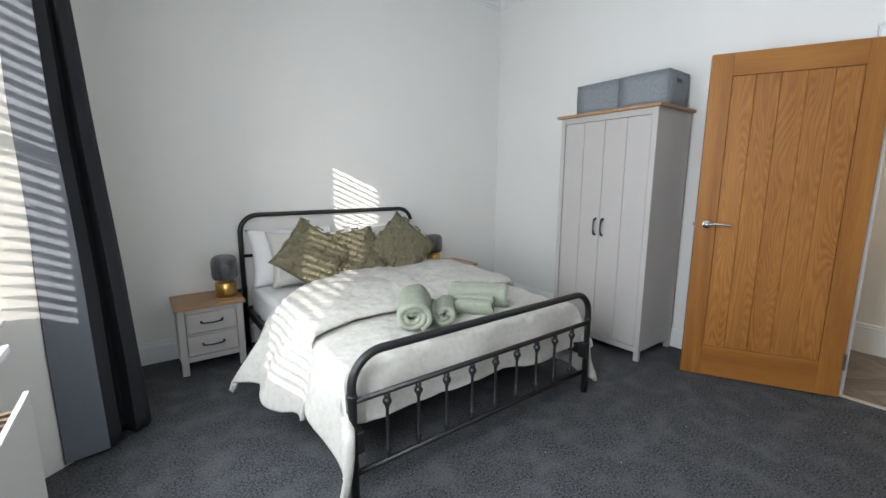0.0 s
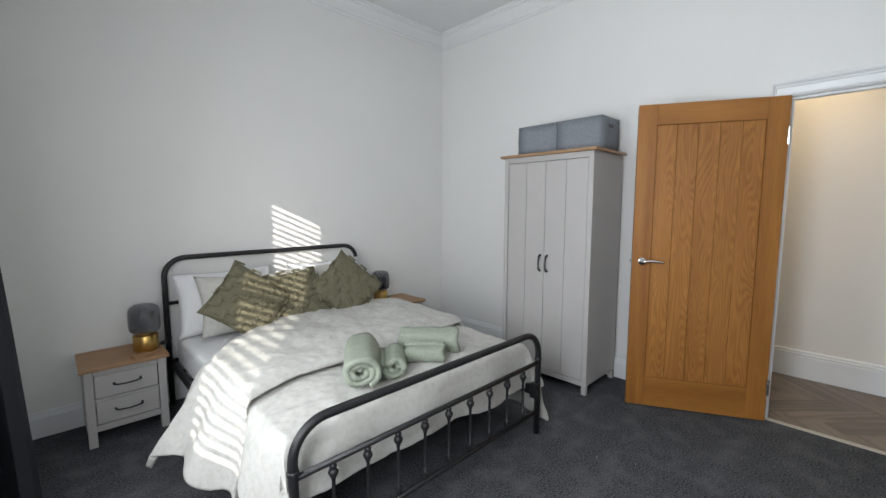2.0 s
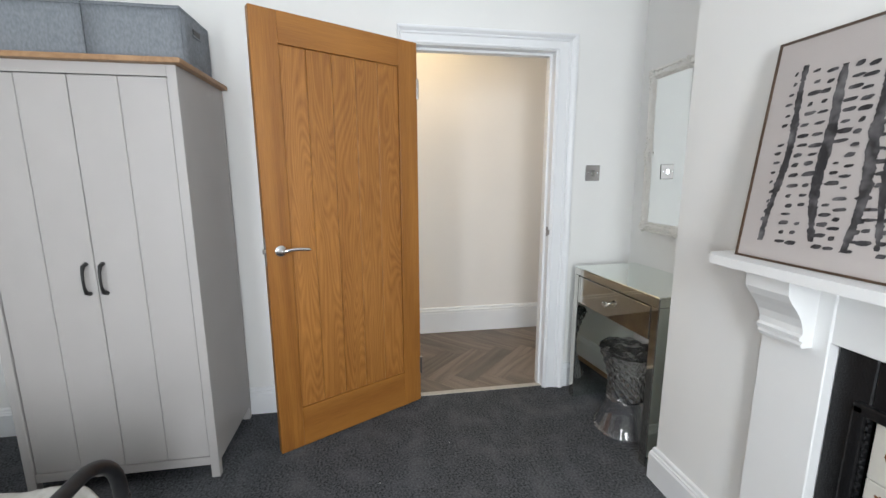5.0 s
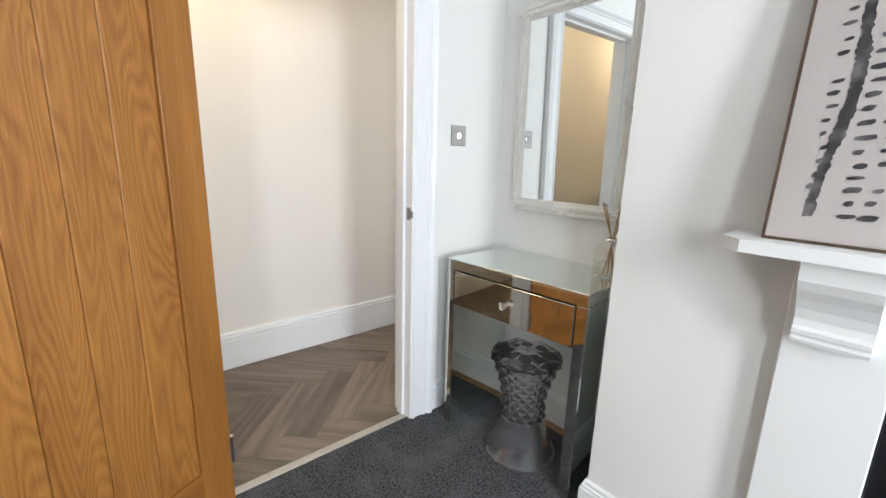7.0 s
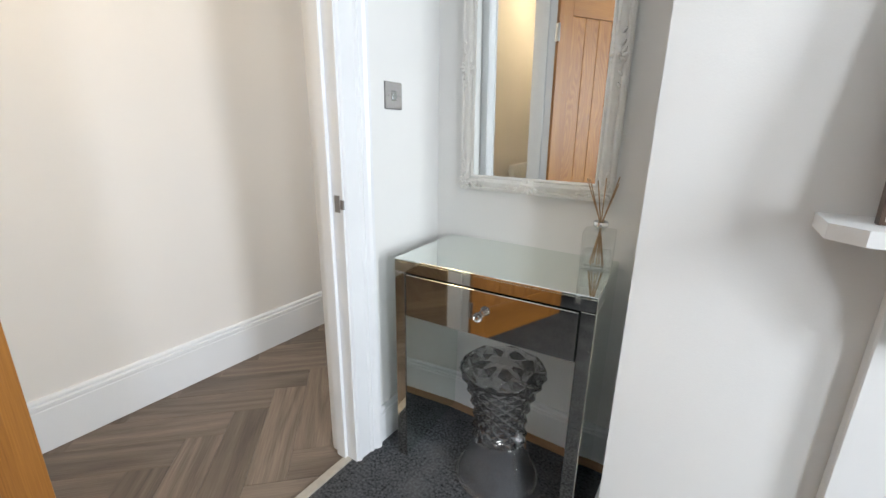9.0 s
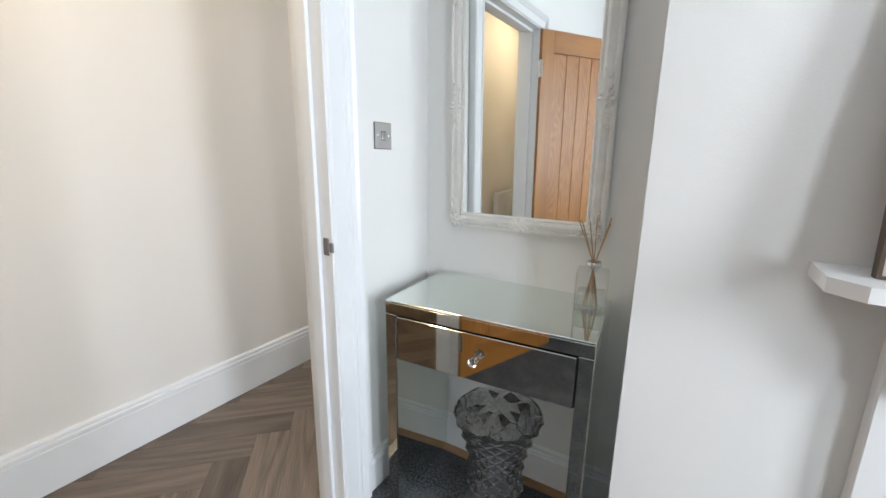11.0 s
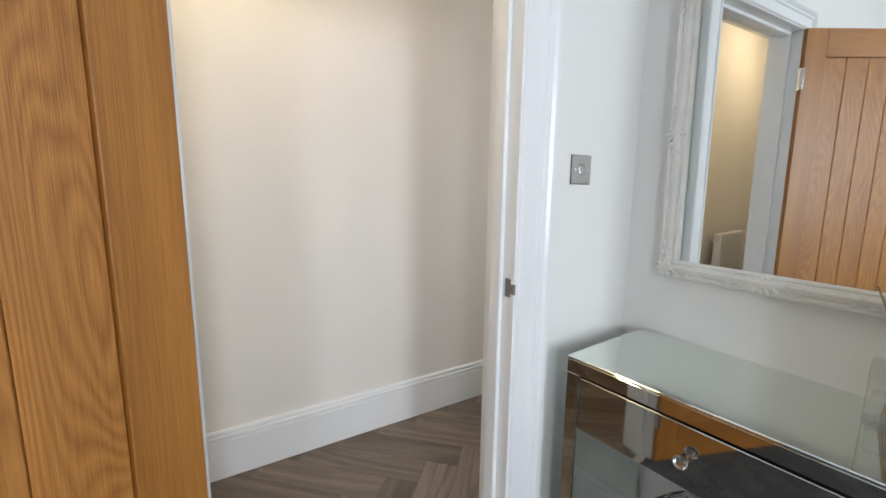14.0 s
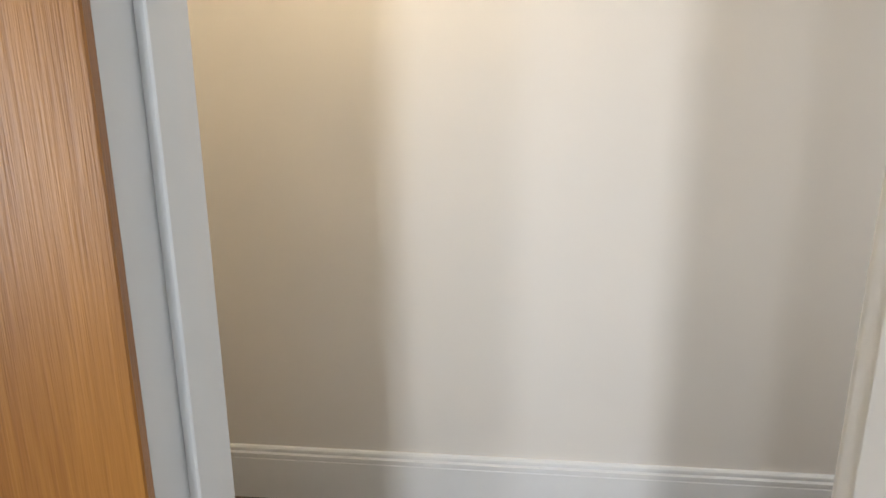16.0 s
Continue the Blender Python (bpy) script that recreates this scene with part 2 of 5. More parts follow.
M_RAD = material("white_radiator_enamel", (0.80, 0.80, 0.78), 0.3, vary=0.01, scale=10)
# mottled brown of the fins between the radiator's panels
M_GAP = material("brown_radiator_gap", (0.30, 0.21, 0.14), 0.8, vary=0.3, scale=30)
M_MIRROR = material("silvered_mirror", (0.86, 0.88, 0.87), 0.015, 1.0)
M_MIRROR_G = material("green_tinted_mirror", (0.80, 0.85, 0.81), 0.02, 1.0)
M_MIRROR_S = material("smoky_mirror_panel", (0.60, 0.58, 0.53), 0.04, 1.0, vary=0.04, scale=6)
M_EDGE = material("dark_mirror_edge", (0.05, 0.055, 0.05), 0.25, 0.6)
M_CLEAR = glass_material("clear_glass", (0.96, 0.97, 0.96))
M_ACRYLIC = shell_material("smoky_clear_acrylic", (0.965, 0.965, 0.975), 0.01, 0.03, (0.8, 0.8, 0.83), 1.95)
M_CUT = cut_material("cut_clear_acrylic", M_ACRYLIC, 0.72)
M_BOTTLE = shell_material("clear_bottle_glass", (0.97, 0.975, 0.965), 0.0, 0.012, (0.8, 0.8, 0.78), 1.7)
M_REED = material("natural_reed", (0.42, 0.28, 0.16), 0.8, vary=0.2, scale=80, stretch=(1, 1, 0.2))
M_FRAME = material("chalky_cream_carved_wood", (0.80, 0.785, 0.745), 0.7, vary=0.03, scale=20, bump=0.5, bump_scale=90, second=(0.66, 0.63, 0.58), second_scale=38, second_amount=0.15)
M_CANVAS = material("pinkish_grey_canvas", (0.50, 0.455, 0.435), 0.9, vary=0.03, scale=8, bump=0.6, bump_scale=900)
M_INK = material("black_brush_ink", (0.028, 0.026, 0.028), 0.7, vary=0.6, scale=50, stretch=(1, 1, 0.25), second=(0.22, 0.21, 0.215), second_scale=22, second_amount=0.6)
M_WALNUT = material("brown_picture_frame", (0.075, 0.045, 0.028), 0.4, vary=0.25, scale=40, stretch=(1, 1, 0.1))
M_IRON = material("cast_iron", (0.010, 0.010, 0.011), 0.34, 0.3, vary=0.2, scale=50, bump=0.4, bump_scale=200)
M_TILE = material("cream_glazed_tile", (0.58, 0.55, 0.49), 0.15, vary=0.03, scale=30)
M_FLORAL = material("brown_tile_print", (0.20, 0.085, 0.04), 0.2, vary=0.3, scale=60)
M_SPECK = material("white_fluff", (0.6, 0.6, 0.6), 0.9)
M_METALBAR = material("brushed_threshold", (0.60, 0.56, 0.50), 0.4, 0.6, vary=0.06, scale=40)
M_GROUND = material("street_ground", (0.12, 0.12, 0.11), 0.9, vary=0.2, scale=0.5)


# ---- mesh helpers ----
def mesh_object(name, bm, mat, smooth=False):
    me = bpy.data.meshes.new(name)
    bmesh.ops.recalc_face_normals(bm, faces=bm.faces)
    bm.to_mesh(me)
    bm.free()
    if mat:
        me.materials.append(mat)
    if smooth:
        me.polygons.foreach_set("use_smooth", [True] * len(me.polygons))
    return new(name, me)


def part(name, bm, mat, parent, label="", smooth=False):
    """A bmesh in its thing's own axes, as one mesh object under it."""
    ob = mesh_object(name, bm, mat, smooth)
    ob.parent = parent
    if label:
        ob["label"] = label
    return ob


def setting(name, bm, mat, label, category, smooth=False):
    return tagged(mesh_object(name, bm, mat, smooth), label, category, kind="structure")


def thing(name, m, label, category, group=""):
    ob = new(name)
    ob.empty_display_size = 0.1
    ob.matrix_basis = m
    return tagged(ob, label, category, group)


def boxes(*specs, bevel=0.0, seg=1):
    """Boxes from (x0, y0, z0, x1, y1, z1), edges bevelled."""
    bm = bmesh.new()
    for x0, y0, z0, x1, y1, z1 in specs:
        one = bmesh.new()
        bmesh.ops.create_cube(one, size=1.0, matrix=Matrix.LocRotScale(((x0 + x1) / 2, (y0 + y1) / 2, (z0 + z1) / 2), None, (abs(x1 - x0), abs(y1 - y0), abs(z1 - z0))))
        if bevel:
            bmesh.ops.bevel(one, geom=one.edges[:], offset=bevel, segments=seg, affect="EDGES", profile=0.6)
        join(bm, one)
    return bm


def join(bm, other, m=None):
    """Adds other to bm and frees it."""
    made = [bm.verts.new(m @ v.co if m else v.co) for v in other.verts]
    other.verts.index_update()
    for f in other.faces:
        bm.faces.new([made[v.index] for v in f.verts])
    other.free()
    return bm


def moved(bm, m):
    bmesh.ops.transform(bm, matrix=m, verts=bm.verts)
    return bm


def lathe(profile, n=24, m=None):
    """A turned shape from (radius, z) points; ends with radius 0 close it."""
    bm = bmesh.new()
    rings = []
    for r, z in profile:
        if r < 1e-6:
            rings.append([bm.verts.new((0, 0, z))])
        else:
            rings.append([bm.verts.new((r * math.cos(k * math.tau / n), r * math.sin(k * math.tau / n), z)) for k in range(n)])
    for a, b in zip(rings, rings[1:]):
        for k in range(n):
            j = (k + 1) % n
            if len(a) == 1 and len(b) == 1:
                continue
            if len(a) == 1:
                bm.faces.new((a[0], b[j], b[k]))
            elif len(b) == 1:
                bm.faces.new((a[k], a[j], b[0]))
            else:
                bm.faces.new((a[k], a[j], b[j], b[k]))
    return moved(bm, m) if m else bm


def tube(points, r, n=10, closed_ends=True):
    """A round bar along a line of points."""
    bm = bmesh.new()
    pts = [Vector(p) for p in points]
    rings, side = [], None
    for i, p in enumerate(pts):
        way = (pts[min(i + 1, len(pts) - 1)] - pts[max(i - 1, 0)]).normalized()
        if side is None:
            side = way.orthogonal().normalized()
        side = (side - way * side.dot(way)).normalized()
        up = way.cross(side)
        rad = r[i] if isinstance(r, (list, tuple)) else r
        rings.append([bm.verts.new(p + rad * (math.cos(k * math.tau / n) * side + math.sin(k * math.tau / n) * up)) for k in range(n)])
    for a, b in zip(rings, rings[1:]):
        for k in range(n):
            j = (k + 1) % n
            bm.faces.new((a[k], a[j], b[j], b[k]))
    if closed_ends:
        bm.faces.new(rings[0][::-1])
        bm.faces.new(rings[-1])
    return bm


def arc(cx, cz, r, a0, a1, n=8):
    return [(cx + r * math.cos(radians(a0 + (a1 - a0) * k / n)), cz + r * math.sin(radians(a0 + (a1 - a0) * k / n))) for k in range(n + 1)]


def run(profile, a, b, out, mitre_a=0.0, mitre_b=0.0):
    """A moulding: profile points (out from the wall, height) swept from a to b; out is the way off the wall."""
    a, b, out = Vector(a), Vector(b), Vector(out).normalized()
    along = (b - a).normalized()
    bm = bmesh.new()
    ends = []
    for p, mitre in ((a, mitre_a), (b, -mitre_b)):
        ends.append([bm.verts.new(p + out * o + Vector((0, 0, z)) + along * (mitre * o)) for o, z in profile])
    k = len(profile)
    for i in range(k):
        bm.faces.new((ends[0][i], ends[0][(i + 1) % k], ends[1][(i + 1) % k], ends[1][i]))
    bm.faces.new(ends[0])
    bm.faces.new(ends[1][::-1])
    return bm


def prism(outline, z0, z1):
    """An upright prism over a plan outline."""
    bm = bmesh.new()
    low = [bm.verts.new((x, y, z0)) for x, y in outline]
    high = [bm.verts.new((x, y, z1)) for x, y in outline]
    bm.faces.new(low[::-1])
    bm.faces.new(high)
    k = len(outline)
    for i in range(k):
        bm.faces.new((low[i], low[(i + 1) % k], high[(i + 1) % k], high[i]))
    return bm


def sheet(nu, nv, place, closed_u=False):
    """A grid surface from place(u, v), u and v from 0 to 1."""
    bm = bmesh.new()
    rows = [[bm.verts.new(place(i / nu, j / nv)) for i in range(nu + (0 if closed_u else 1))] for j in range(nv + 1)]
    k = len(rows[0])
    for a, b in zip(rows, rows[1:]):
        for i in range(k if closed_u else k - 1):
            j = (i + 1) % k
            bm.faces.new((a[i], a[j], b[j], b[i]))
    return bm


# ---- the room's shell ----
WX, EX, NY, SY, CEIL = 1.46, 5.0, 4.0, -0.27, 3.16     # window wall, door wall, bed wall, fireplace wall, ceiling
HX = 6.034                                              # far wall of the hall
OPEN_A, OPEN_B, HEAD = 0.274, 1.058, 1.996             # doorway
WIN_A, WIN_B, SILL, WTOP = 0.80, 2.82, 0.70, 2.34      # window

setting("floor", boxes((WX - 0.4, SY - 0.2, -0.12, EX + 0.03, NY + 0.2, 0.0)), M_CARPET, "charcoal grey short-pile fitted carpet", "carpet")
setting("hall_floor", boxes((EX + 0.03, -2.0, -0.12, HX + 0.15, 3.6, -0.006)), M_SUBFLOOR, "dark screed under the hall planks", "floor")
setting("wall_north", boxes((WX - 0.4, NY, 0, EX + 0.095, NY + 0.15, CEIL)), M_WALL, "plain off-white painted wall behind the bed", "wall")
setting("wall_south", boxes((WX - 0.4, SY - 0.15, 0, EX + 0.095, SY, CEIL)), M_WALL, "plain off-white painted wall of the alcoves", "wall")
setting("wall_east", boxes((EX, SY, 0, EX + 0.095, OPEN_A - 0.03, CEIL), (EX, OPEN_B + 0.03, 0, EX + 0.095, NY, CEIL), (EX, OPEN_A - 0.03, HEAD + 0.03, EX + 0.095, OPEN_B + 0.03, CEIL)),
        M_WALL, "off-white painted wall with the doorway", "wall")
wall_w = boxes((WX - 0.4, 3.0, 0, WX, NY, CEIL), (WX - 0.4, SY, 0, WX, 0.45, CEIL), (WX - 0.4, 0.45, WTOP, WX, 3.0, CEIL), (WX - 0.4, 0.45, 0, WX - 0.20, 3.0, SILL))
# unseen pier, added to block the sun between the two lit openings
join(wall_w, prism([(WX - 0.36, 1.44), (WX - 0.22, 1.44), (WX - 0.22, 2.575), (WX - 0.36, 2.36)], SILL, WTOP))
join(wall_w, prism([(WX - 0.4, 2.84), (WX - 0.2, 2.84), (WX, 2.998), (WX - 0.002, 3.0), (WX - 0.4, 3.0)], 0.0, WTOP))
# unseen near reveal, its edge set to bound the sun patch on the bed wall
join(wall_w, prism([(WX - 0.4, 0.45), (WX, 0.45), (WX, 0.60), (WX - 0.2, 0.872), (WX - 0.23, 0.872), (WX - 0.4, 0.58)], 0.0, WTOP))
setting("wall_west", wall_w, M_WALL, "off-white window wall with splayed reveals and an added unseen pier", "wall")
setting("ceiling", boxes((WX - 0.4, SY - 0.15, CEIL, EX + 0.095, NY + 0.15, CEIL + 0.12)), M_CEIL, "flat white painted ceiling", "ceiling")
setting("hall_wall_far", boxes((HX, -2.0, 0, HX + 0.15, 3.6, 2.6)), M_HALLWALL, "plain cream-white hall wall", "wall")
setting("hall_wall_near", boxes((EX + 0.095, -2.0, 0, EX + 0.115, OPEN_A - 0.03, 2.6), (EX + 0.095, OPEN_B + 0.03, 0, EX + 0.115, 3.6, 2.6), (EX + 0.095, OPEN_A - 0.03, HEAD + 0.03, EX + 0.115, OPEN_B + 0.03, 2.6)), M_HALLWALL, "plain cream-white hall wall round the doorway", "wall")
setting("hall_wall_end", boxes((EX + 0.095, 3.6, 0, HX + 0.15, 3.7, 2.6), (EX + 0.095, -2.1, 0, HX + 0.15, -2.0, 2.6)), M_HALLWALL, "plain cream-white end walls of the hall", "wall")
setting("hall_ceiling", boxes((EX + 0.095, -2.1, 2.6, HX + 0.15, 3.7, 2.7)), M_CEIL, "flat white hall ceiling", "ceiling")
setting("ground", boxes((-400, -400, -0.6, WX - 0.4, 400, -0.5)), M_GROUND, "grey ground outside the window", "ground")

# cornice
CORN = [(0, 0), (0, -0.145), (0.012, -0.145), (0.016, -0.125), (0.030, -0.118), (0.034, -0.100), (0.052, -0.085), (0.075, -0.060), (0.088, -0.040), (0.105, -0.034), (0.108, -0.018), (0.125, -0.012), (0.125, 0)]
CORN = [(a * 0.72, b) for a, b in CORN]
corn = run(CORN, (WX, NY, CEIL), (EX, NY, CEIL), (0, -1, 0), 1, 1)
join(corn, run(CORN, (EX, SY, CEIL), (EX, NY, CEIL), (-1, 0, 0), 1, 1))
join(corn, run(CORN, (WX, SY, CEIL), (WX, NY, CEIL), (1, 0, 0), 1, 1))
setting("cornice", corn, M_CEIL, "white moulded plaster cornice under the ceiling", "cornice")

# skirtings
SK = [(0, 0), (0.020, 0), (0.020, 0.118), (0.016, 0.124), (0.016, 0.130), (0.011, 0.134), (0.010, 0.146), (0.005, 0.152), (0, 0.152)]
HSK = [(0, 0), (0.022, 0), (0.022, 0.172), (0.0195, 0.1745), (0.0195, 0.178), (0.022, 0.181), (0.022, 0.194), (0.012, 0.197), (0.012, 0.203), (0.015, 0.206), (0.014, 0.213), (0.009, 0.218), (0, 0.219)]
BX0, BX1, BY = 2.03, 4.157, 0.106                      # chimney breast
sk = run(SK, (WX, NY, 0), (EX, NY, 0), (0, -1, 0), 1, 1)
join(sk, run(SK, (EX, OPEN_B + 0.074, 0), (EX, NY, 0), (-1, 0, 0), 0, 1))
join(sk, run(SK, (EX, SY, 0), (EX, OPEN_A - 0.124, 0), (-1, 0, 0), 1, 0))
join(sk, run(SK, (BX1, SY, 0), (EX, SY, 0), (0, 1, 0), 1, 1))
join(sk, run(SK, (BX1, SY, 0), (BX1, BY, 0), (1, 0, 0), 1, -1))
join(sk, run(SK, (3.735, BY, 0), (BX1, BY, 0), (0, 1, 0), 0, -1))
join(sk, run(SK, (WX, 3.0, 0), (WX, NY, 0), (1, 0, 0), 0, 1))
setting("baseboard", sk, M_TRIM, "white moulded skirting board", "skirting")
setting("hall_baseboard", run(HSK, (HX, -2.0, 0), (HX, 3.6, 0), (-1, 0, 0)), M_TRIM, "tall white moulded hall skirting board", "skirting")
hb = run(HSK, (EX + 0.115, -2.0, 0), (EX + 0.115, OPEN_A - 0.10, 0), (1, 0, 0))
join(hb, run(HSK, (EX + 0.115, OPEN_B + 0.10, 0), (EX + 0.115, 3.6, 0), (1, 0, 0)))
setting("hall_baseboard_near", hb, M_TRIM, "tall white moulded hall skirting board", "skirting")
setting("threshold_bar", boxes((EX + 0.012, OPEN_A, -0.004, EX + 0.048, OPEN_B, 0.005), bevel=0.002), M_METALBAR, "narrow pale metal threshold strip", "threshold")

# ---- doorway lining, architrave and door ----
door_frame = thing("door_frame", pose(EX, (OPEN_A + OPEN_B) / 2, 0), "white gloss-painted moulded door frame", "door frame")
door_frame["kind"] = "structure"
half, dx0 = (OPEN_B - OPEN_A) / 2, -0.012
for side in (-1, 1):
    y0, y1 = sorted((side * half, side * (half + 0.03)))
    part("lining", boxes((dx0, y0, 0, 0.117, y1, HEAD), bevel=0.0015), M_TRIM, door_frame)
    y0, y1 = sorted((side * (half - 0.014), side * half))
    part("door_stop", boxes((0.035, y0, 0, 0.082, y1, HEAD - 0.014), bevel=0.002), M_TRIM, door_frame)
part("lining", boxes((dx0, -half - 0.03, HEAD, 0.117, half + 0.03, HEAD + 0.03), bevel=0.0015), M_TRIM, door_frame)
part("door_stop", boxes((0.035, -half, HEAD - 0.014, 0.082, half, HEAD), bevel=0.002), M_TRIM, door_frame)


def architrave(face, inner, widths):
    """Moulded boards round an opening: (offset across, thickness) profile, mitred at the head."""
    prof = [(0, 0), (0, 0.014), (0.006, 0.020), (0.014, 0.020), (0.018, 0.015), (0.060, 0.017), (0.066, 0.024), (0.074, 0.024), (0.078, 0.019), (0.086, 0.028), (0.096, 0.034), (0.108, 0.034), (0.112, 0.030), (0.112, 0)]
    made = []
    for side in (-1, 0, 1):
        bm = bmesh.new()
        ends = []
        for e in (0, 1):
            ring = []
            for a, b in prof:
                at, top = a * widths[1 + side] / 0.112 + (0.034 if side * face[1] < 0 < side else 0), a * widths[1] / 0.112
                if side:
                    y, z = side * (inner + at), (0.0 if e == 0 else HEAD + 0.004 + top)
                else:
                    s_ = -1 if e == 0 else 1
                    y, z = s_ * (inner + a * widths[1 + s_] / 0.112 + (0.034 if s_ * face[1] < 0 < s_ else 0)), HEAD + 0.004 + top
                ring.append(bm.verts.new((face[0] + face[1] * b, y, z)))
            ends.append(ring)
        k = len(prof)
        for i in range(k):
            bm.faces.new((ends[0][i], ends[0][(i + 1) % k], ends[1][(i + 1) % k], ends[1][i]))
        bm.faces.new(ends[0])
        bm.faces.new(ends[1][::-1])
        made.append(bm)
    return made


for bm in architrave((0.0, -1), half + 0.008, (0.115, 0.085, 0.045)):
    part("architrave", bm, M_TRIM, door_frame)
for bm in architrave((0.115, 1), half + 0.008, (0.085, 0.085, 0.085)):
    part("architrave", bm, M_TRIM, door_frame)
strike = part("strike_plate", boxes((0.0, -half + 0.0005, 0.967, 0.024, -half + 0.003, 1.022), (-0.016, -half - 0.003, 0.978, -0.002, -half + 0.003, 1.008), bevel=0.001), M_SATIN, door_frame, "brushed steel strike plate")

# The leaf turns on its hinge side; its own x runs from hinge to latch edge, y is the face seen from the room
DOOR_L, DOOR_T, DOOR_H = 0.807, 0.040, 1.988
hinge = Vector((4.970, 1.048))
latch_edge = Vector((4.588, 1.758))
turn = math.degrees(math.atan2(latch_edge.y - hinge.y, latch_edge.x - hinge.x))
door = thing("door_1", pose(hinge.x, hinge.y, 0.008, 0, 0, turn), "honey-coloured oak cottage door standing open into the room", "door")
door["kind"] = "structure"
ST, TOPR, BOTR = 0.110, 0.128, 0.20
part("stile", boxes((0, -DOOR_T, 0, ST, 0, DOOR_H), bevel=0.002), M_STILE, door)
part("stile", boxes((DOOR_L - ST, -DOOR_T, 0, DOOR_L, 0, DOOR_H), bevel=0.002), M_STILE, door)
M_DOOR_H = oak_material("oiled_oak_rail", (0.395, 0.166, 0.034), (0.235, 0.088, 0.016), 0.38, grain_axis=0, ring=1.6, pores=0.85, relief=0.3)
part("rail", boxes((ST, -DOOR_T + 0.0005, DOOR_H - TOPR, DOOR_L - ST, -0.0005, DOOR_H), bevel=0.001), M_DOOR_H, door)
part("rail", boxes((ST, -DOOR_T + 0.0005, 0, DOOR_L - ST, -0.0005, BOTR), bevel=0.001), M_DOOR_H, door)
px = ST
for w in (0.1174,) * 5:
    part("board", boxes((px + 0.0005, -DOOR_T + 0.010, BOTR, px + w - 0.0005, -0.010, DOOR_H - TOPR), bevel=0.0032), M_DOOR, door)
    px += w


def lever(side):
    h = part("lever_handle", lathe([(0, 0), (0.026, 0), (0.026, 0.006), (0.022, 0.009), (0.010, 0.010), (0.009, 0.040), (0, 0.042)], 24,
                                                Matrix.Translation((DOOR_L - 0.060, 0 if side > 0 else -DOOR_T, 0.985)) @ pose(0, 0, 0, -90 * side, 0, 0)), M_CHROME, door, "polished chrome lever handle", True)
    y = 0.042 if side > 0 else -DOOR_T - 0.042
    part("lever", tube([(DOOR_L - 0.060, y, 0.985), (DOOR_L - 0.078, y, 0.989), (DOOR_L - 0.105, y, 0.992), (DOOR_L - 0.135, y, 0.990), (DOOR_L - 0.170, y, 0.986), (DOOR_L - 0.182, y, 0.985)], [0.010, 0.0095, 0.009, 0.008, 0.0075, 0.006], 10), M_CHROME, h, "", True)


lever(1)
lever(-1)
part("latch", boxes((DOOR_L - 0.001, -DOOR_T / 2 - 0.012, 0.92, DOOR_L + 0.002, -DOOR_T / 2 + 0.012, 1.05), (DOOR_L, -DOOR_T / 2 - 0.006, 0.975, DOOR_L + 0.011, -DOOR_T / 2 + 0.006, 0.995), bevel=0.001), M_SATIN, door, "steel latch plate")
for z in (0.22, 1.76):
    part("hinge", join(boxes((-0.0025, -DOOR_T + 0.006, z - 0.05, 0.0, -0.002, z + 0.05)), lathe([(0, z - 0.05), (0.009, z - 0.05), (0.009, z + 0.05), (0, z + 0.05)], 10)), M_CHROME, door, "steel butt hinge")

# light switch
sw = thing("light_switch", pose(EX, 0.0115, 1.337), "brushed steel single light switch plate", "light switch")
part("plate", boxes((-0.006, -0.043, -0.043, 0, 0.043, 0.043), bevel=0.002, seg=2), M_SATIN, sw)
part("rocker", moved(boxes((-0.008, -0.011, -0.014, -0.003, 0.011, 0.014), bevel=0.0015), pose(0, 0, 0, 0, 5, 0)), M_CHROME, sw, "chrome rocker")
part("rocker_surround", boxes((-0.0066, -0.0125, -0.0155, -0.0058, 0.0125, 0.0155)), M_HANDLE, sw, "dark rocker surround")
part("plate_edge", boxes((-0.003, -0.0445, -0.0445, 0.0, 0.0445, 0.0445), bevel=0.001), M_HANDLE, sw, "dark rim behind the plate")
for y in (-0.030, 0.030):
    part("screw", lathe([(0, 0), (0.003, 0), (0.003, 0.0012), (0, 0.0016)], 10, pose(-0.006, y, 0, 0, -90, 0)), M_CHROME, sw)

# ---- window ----
win = thing("window_1", pose(WX - 0.30, 0, 0), "white sash windows with a deep white sill", "window")
win["kind"] = "structure"
for a, b in ((0.60, 1.44), (2.36, 2.84)):
    part("window_frame", boxes((-0.04, a, SILL, 0.02, a + 0.045, WTOP), (-0.04, b - 0.045, SILL, 0.02, b, WTOP), (-0.038, a, WTOP - 0.05, 0.018, b, WTOP), (-0.038, a, SILL, 0.018, b, SILL + 0.06), (-0.04, a, 1.50, 0.0, b, 1.54), bevel=0.003), M_TRIM, win)
    for z0, z1 in ((SILL + 0.06, 1.50), (1.54, WTOP - 0.05)):
        pane = part("pane", boxes((-0.012, a + 0.045, z0, -0.008, b - 0.045, z1)), M_CLEAR, win)
        pane.visible_shadow = False
part("window_sill", boxes((0.09, 0.80, SILL - 0.03, 0.212, 2.61, SILL), bevel=0.006, seg=2), M_TRIM, win)


